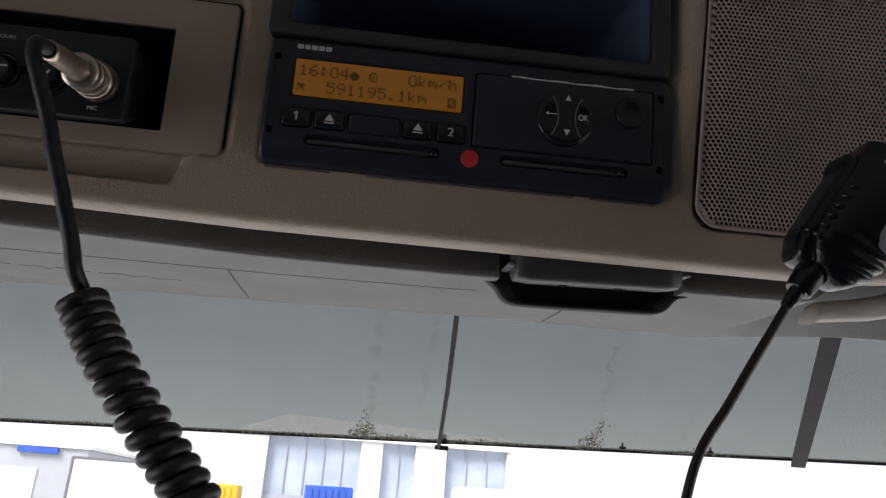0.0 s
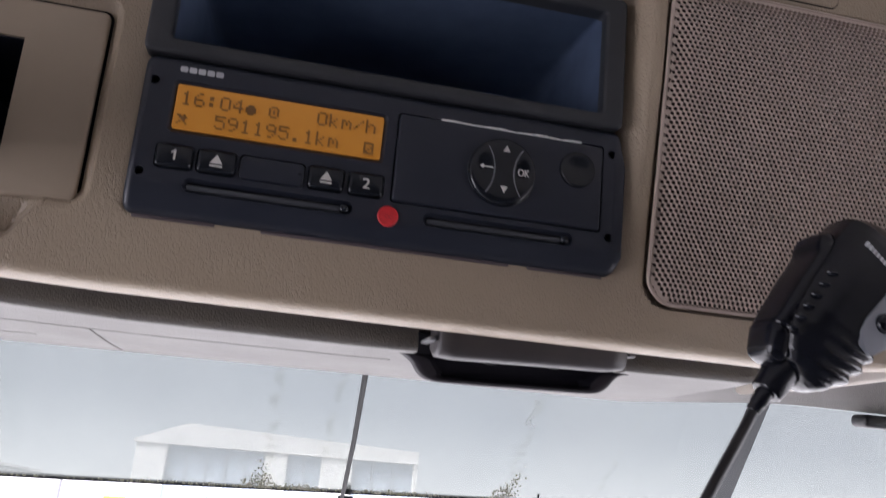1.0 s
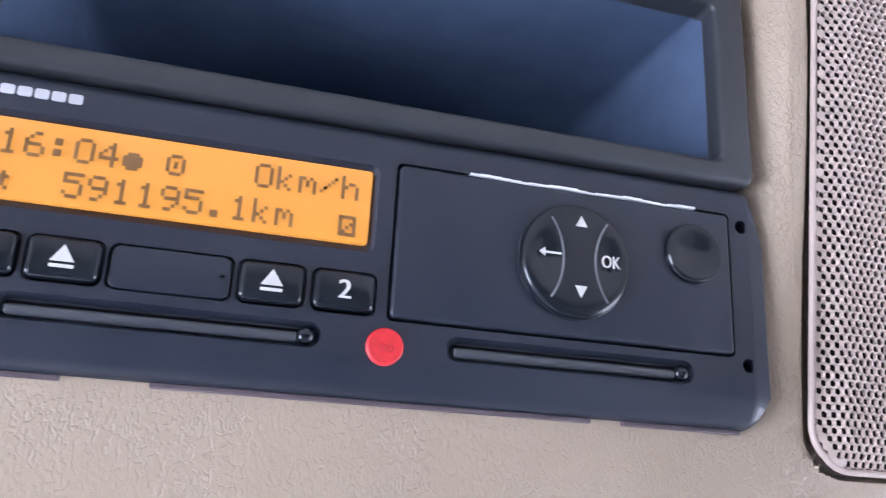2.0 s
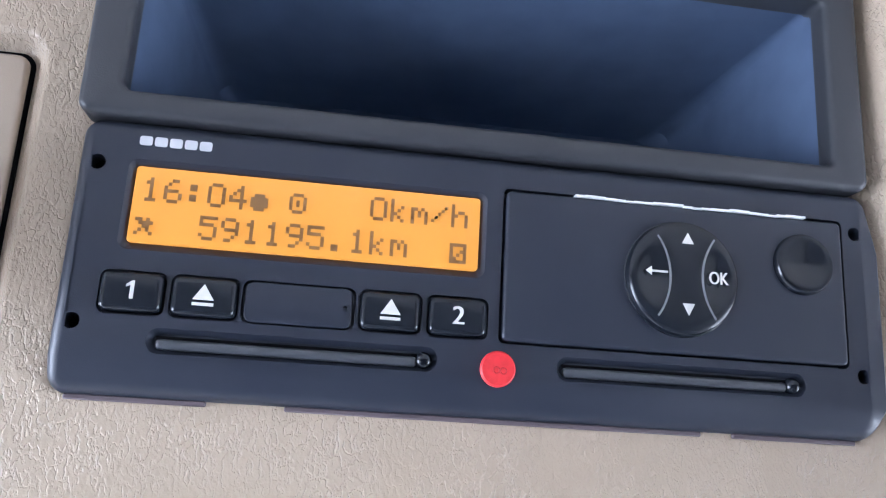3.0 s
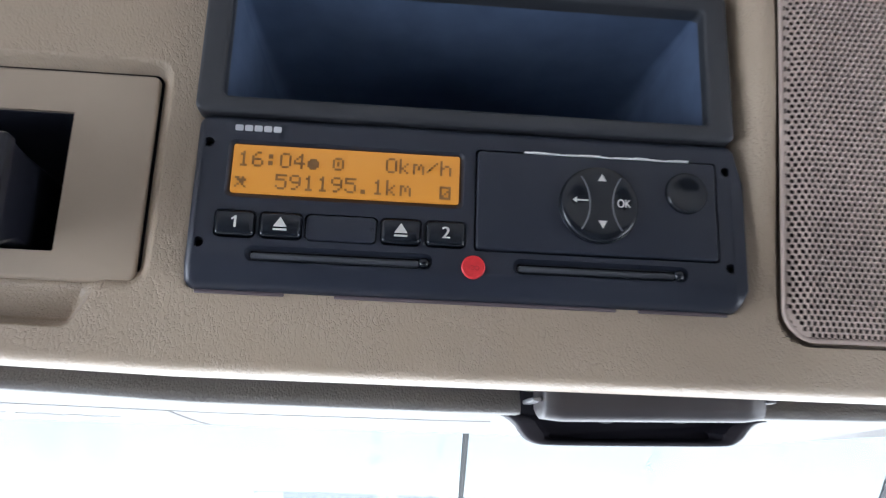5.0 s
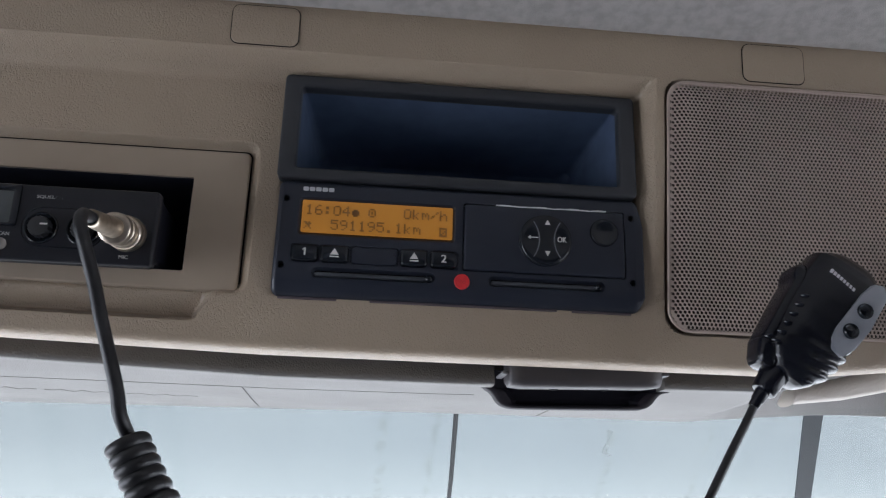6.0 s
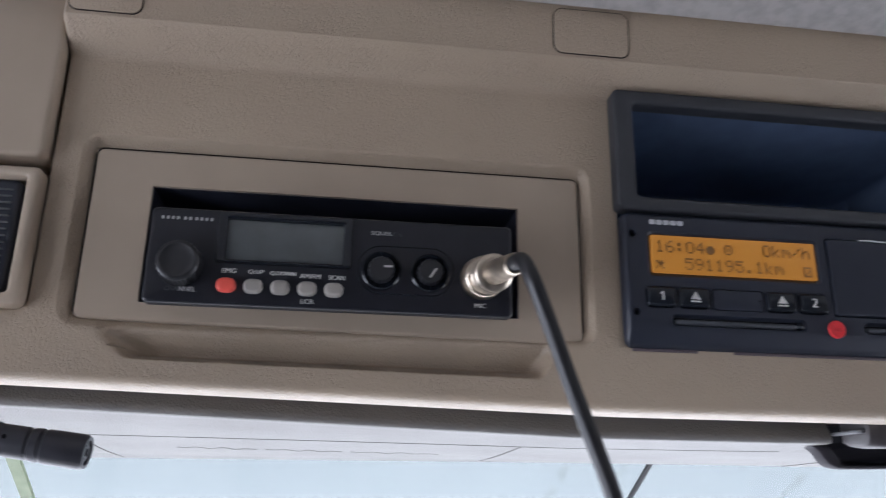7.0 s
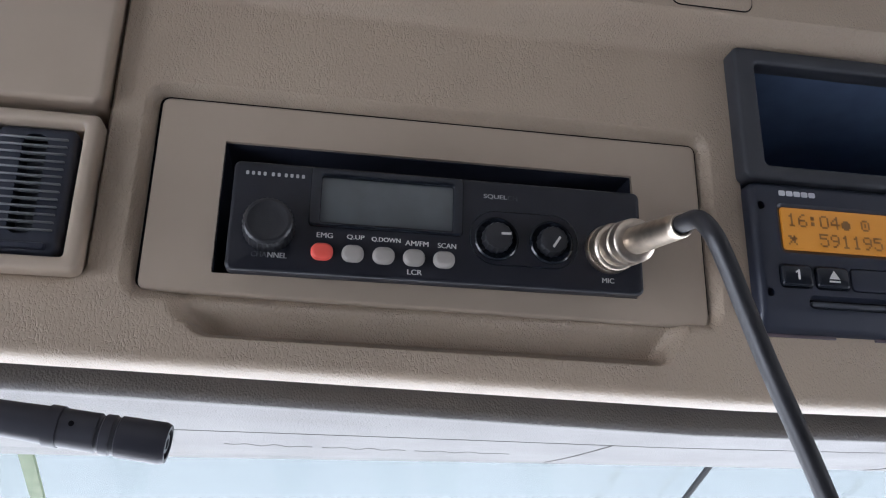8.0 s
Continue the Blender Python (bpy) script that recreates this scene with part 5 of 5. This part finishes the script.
ceiling()
slab("floor", -1.15, 1.15, -1.9, 0.5, 1.40, 1.45, DARKTRIM, "dark grey carpeted cab floor", "floor")
slab("wall_back", -1.15, 1.15, -1.95, -1.9, 0.0, 3.0, DARKTRIM, "dark grey curtained back wall of the cab", "wall")
for s, nm in ((-1, "wall_left"), (1, "wall_right")):
    w = thing(nm, (s * 1.17, -0.7, 0.0), "beige cab side with a window opening", "wall", kind="structure", world_frame=True)
    for y0, y1, z0, z1 in ((-1.95, 0.5, 0.0, 2.02), (-1.95, -0.75, 2.02, 3.0), (0.22, 0.5, 2.02, 3.0), (-0.75, 0.22, 2.66, 3.0)):
        bm = bmesh.new()
        box(bm, s * 1.17 - 0.025, s * 1.17 + 0.025, y0, y1, z0, z1)
        part("panel", bm, LINER, w)
slab("roof", -1.2, 1.2, -1.96, 0.26, 3.022, 3.062, ROOFPAINT, "white painted cab roof", "roof")
# unseen shelf, added to bounce sunlight up onto the lip and header
slab("dashboard", -1.15, 1.15, -0.05, 0.42, 1.66, 1.72, HEADER, "plain grey dashboard top, unseen, added to bounce light up", "dashboard")
slab("wall_front", -1.15, 1.15, 0.42, 0.5, 0.0, 1.72, HEADER, "grey dashboard bulkhead under the windscreen", "wall")
bm = bmesh.new()
box(bm, -1.15, 1.15, 0.215, 0.235, 2.722, 3.05)
single("roof_front", bm, HEADER, (0, 0.22, 2.72), "cab front panel over the windscreen", "wall", "structure")


# ---- outside ----
ASPHALT = material("yard_concrete", (0.52, 0.51, 0.49), 0.9, spots=(0.4, (0.46, 0.45, 0.435), 0.35, 0.7), grain=((60, 0.004, "noise"),))
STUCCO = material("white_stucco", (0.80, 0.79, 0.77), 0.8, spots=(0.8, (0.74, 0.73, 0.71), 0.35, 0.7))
BLUEGLASS = material("blue_window_glass", (0.46, 0.52, 0.60), 0.2, spots=(0.5, (0.36, 0.42, 0.50), 0.4, 0.6))
WINDOWBAR = material("pale_window_frame", (0.40, 0.43, 0.47), 0.5, spots=(1.2, (0.35, 0.38, 0.42), 0.35, 0.7))
CONTAINER = material("blue_painted_steel", (0.03, 0.09, 0.42), 0.45, spots=(1.5, (0.04, 0.11, 0.46), 0.35, 0.7))
YELLOW = material("yellow_paint", (0.75, 0.42, 0.02), 0.45, spots=(2, (0.7, 0.37, 0.02), 0.35, 0.7))
VAN = material("white_vehicle_paint", (0.78, 0.79, 0.80), 0.3, spots=(1, (0.72, 0.73, 0.74), 0.35, 0.7))
TYRE = material("tyre_rubber", (0.02, 0.02, 0.02), 0.85)
DARKPANE = material("dark_vehicle_glass", (0.02, 0.025, 0.03), 0.1)

bm = bmesh.new()
ns = 24
loopg = [bm.verts.new((x, y, 0)) for x, y in ((-900, -900), (900, -900), (900, 900), (-900, 900))]
bm.faces.new(loopg)
single("ground", bm, ASPHALT, (0, 0, 0), "pale grey concrete yard", "ground", "structure", world_frame=True)


def office():
    """Low white building with blue glazing and a hipped white roof."""
    t = thing("office_building", (1.0, 44, 0), "white flat-fronted office with blue glazing", "building", world_frame=True)
    x0, x1, y0, y1, zt = -6.9, 8.16, 44.0, 56.0, 5.8
    piers = [(-6.75, -5.17), (-0.15, 1.04), (2.85, 4.55), (7.92, 8.16)]
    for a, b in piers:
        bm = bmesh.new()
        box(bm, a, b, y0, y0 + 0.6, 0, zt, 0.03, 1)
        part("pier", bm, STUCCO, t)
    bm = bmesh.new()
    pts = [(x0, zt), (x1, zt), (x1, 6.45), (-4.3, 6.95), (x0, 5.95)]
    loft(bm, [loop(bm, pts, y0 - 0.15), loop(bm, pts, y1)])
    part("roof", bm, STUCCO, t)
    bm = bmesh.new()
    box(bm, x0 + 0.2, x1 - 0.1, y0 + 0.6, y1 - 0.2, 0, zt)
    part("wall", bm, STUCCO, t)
    for (a, b), (c, d) in zip(piers, piers[1:]):
        bm = bmesh.new()
        box(bm, b, c, y0 + 0.35, y0 + 0.42, 0.4, zt)
        w = part("window", bm, BLUEGLASS, t)
        n = max(2, round((c - b) / 1.1))
        for k in range(n + 1):
            x = b + (c - b) * k / n
            bm = bmesh.new()
            box(bm, x - 0.04, x + 0.04, y0 + 0.28, y0 + 0.38, 0.4, zt)
            part("mullion", bm, WINDOWBAR, w)
        bm = bmesh.new()
        box(bm, b, c, y0 + 0.27, y0 + 0.39, 2.45, 2.75)
        part("spandrel", bm, WINDOWBAR, w)
    return t


office()


def container(x, y, w, d, h, mat, label, z=0.0, name="shipping_container"):
    t = thing(name, (x, y, z), label, "container", world_frame=True)
    bm = bmesh.new()
    box(bm, x - w / 2, x + w / 2, y, y + d, z, z + h, 0.04, 1)
    b = part("body", bm, mat, t)
    n = int(w / 0.28)
    for k in range(n):
        a = x - w / 2 + 0.15 + k * (w - 0.3) / n
        bm = bmesh.new()
        box(bm, a, a + 0.14, y - 0.035, y + 0.01, z + 0.15, z + h - 0.15, 0.01, 1)
        part("corrugation", bm, mat, b)
    return t


container(-1.15, 30, 1.75, 3, 3.1, CONTAINER, "blue steel container standing in the yard")
container(-4.9, 30, 1.0, 1.2, 2.9, YELLOW, "yellow painted steel hopper in the yard", name="hopper")


def warehouse():
    t = thing("warehouse", (-40, 62, 0), "long grey flat-roofed warehouse with a blue sign band", "building", world_frame=True)
    bm = bmesh.new()
    box(bm, -66, -20.2, 62, 80, 0, 4.95, 0.05, 1)
    part("wall", bm, GREYWALL, t)
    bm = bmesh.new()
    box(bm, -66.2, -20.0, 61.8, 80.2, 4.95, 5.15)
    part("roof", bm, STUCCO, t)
    bm = bmesh.new()
    box(bm, -25.2, -22.3, 61.7, 61.95, 4.45, 4.9, 0.03, 1)
    part("sign", bm, CONTAINER, t, "plain blue sign panel")
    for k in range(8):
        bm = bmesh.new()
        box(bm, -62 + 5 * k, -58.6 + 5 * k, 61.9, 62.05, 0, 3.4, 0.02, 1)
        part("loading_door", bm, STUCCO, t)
    return t


GREYWALL = material("grey_cladding", (0.42, 0.44, 0.46), 0.6, spots=(0.6, (0.37, 0.39, 0.41), 0.35, 0.7))
warehouse()


def box_truck(x, y, w, h, label):
    t = thing("box_truck", (x, y, 0), label, "truck", "parked vehicles", world_frame=True)
    bm = bmesh.new()
    box(bm, x - w / 2, x + w / 2, y, y + 7, 0.95, h, 0.05, 2)
    cargo = part("cargo_box", bm, VAN, t)
    bm = bmesh.new()
    ring(bm, (x - w / 2, x + w / 2, 0.95, h), (x - w / 2 + 0.09, x + w / 2 - 0.09, 1.05, h - 0.09), y - 0.03, y + 0.02, 0.01, 0.05, 0.03)
    part("door_frame", bm, GREYSIDE, cargo)
    bm = bmesh.new()
    box(bm, x - w / 2 + 0.1, x + w / 2 - 0.1, y + 0.1, y + 9, 0.65, 0.95)
    part("chassis", bm, TYRE, t)
    bm = bmesh.new()
    box(bm, x - w / 2 + 0.05, x + w / 2 - 0.05, y + 7.2, y + 9.2, 0.6, 2.6, 0.15, 3)
    part("cab", bm, VAN, t)
    for s in (-1, 1):
        for yy in (1.5, 8.2):
            bm = bmesh.new()
            lathe(bm, (x + s * (w / 2 - 0.16), y + yy, 0.48), ((0.2, -0.14), (0.46, -0.14), (0.48, -0.1), (0.48, 0.1), (0.46, 0.14), (0.2, 0.14)), 20, axis=(1, 0.001, 0))
            part("wheel", bm, TYRE, t)
    return t


def van(x, y, label):
    t = thing("van", (x, y, 0), label, "van", "parked vehicles", world_frame=True)
    bm = bmesh.new()
    prof = [(0.0, 0.35), (0.0, 1.0), (0.25, 1.15), (1.0, 1.35), (1.8, 2.6), (2.4, 3.25), (5.2, 3.3), (5.4, 3.1), (5.4, 0.35)]
    loft(bm, [[bm.verts.new((x + dx, y + a, z)) for a, z in prof] for dx in (-0.95, 0.95)])
    bmesh.ops.bevel(bm, geom=bm.edges[:], offset=0.14, segments=3, profile=0.5, affect="EDGES")
    part("body", bm, VAN, t)
    bm = bmesh.new()
    loft(bm, [[bm.verts.new((x + dx, y + a, z)) for a, z in ((1.04, 1.46), (1.74, 2.55), (1.80, 2.53), (1.10, 1.44))] for dx in (-0.82, 0.82)])
    part("windscreen", bm, DARKPANE, t)
    for s in (-1, 1):
        for yy in (0.9, 4.3):
            bm = bmesh.new()
            lathe(bm, (x + s * 0.85, y + yy, 0.34), ((0.15, -0.1), (0.32, -0.1), (0.34, -0.07), (0.34, 0.07), (0.32, 0.1), (0.15, 0.1)), 20, axis=(1, 0.001, 0))
            part("wheel", bm, TYRE, t)
    return t


box_truck(-8.6, 30, 3.6, 3.5, "white box truck parked with its doors shut")
van(3.9, 21, "white high-roofed van facing the yard")
van(6.6, 21.5, "white high-roofed van beside another van")
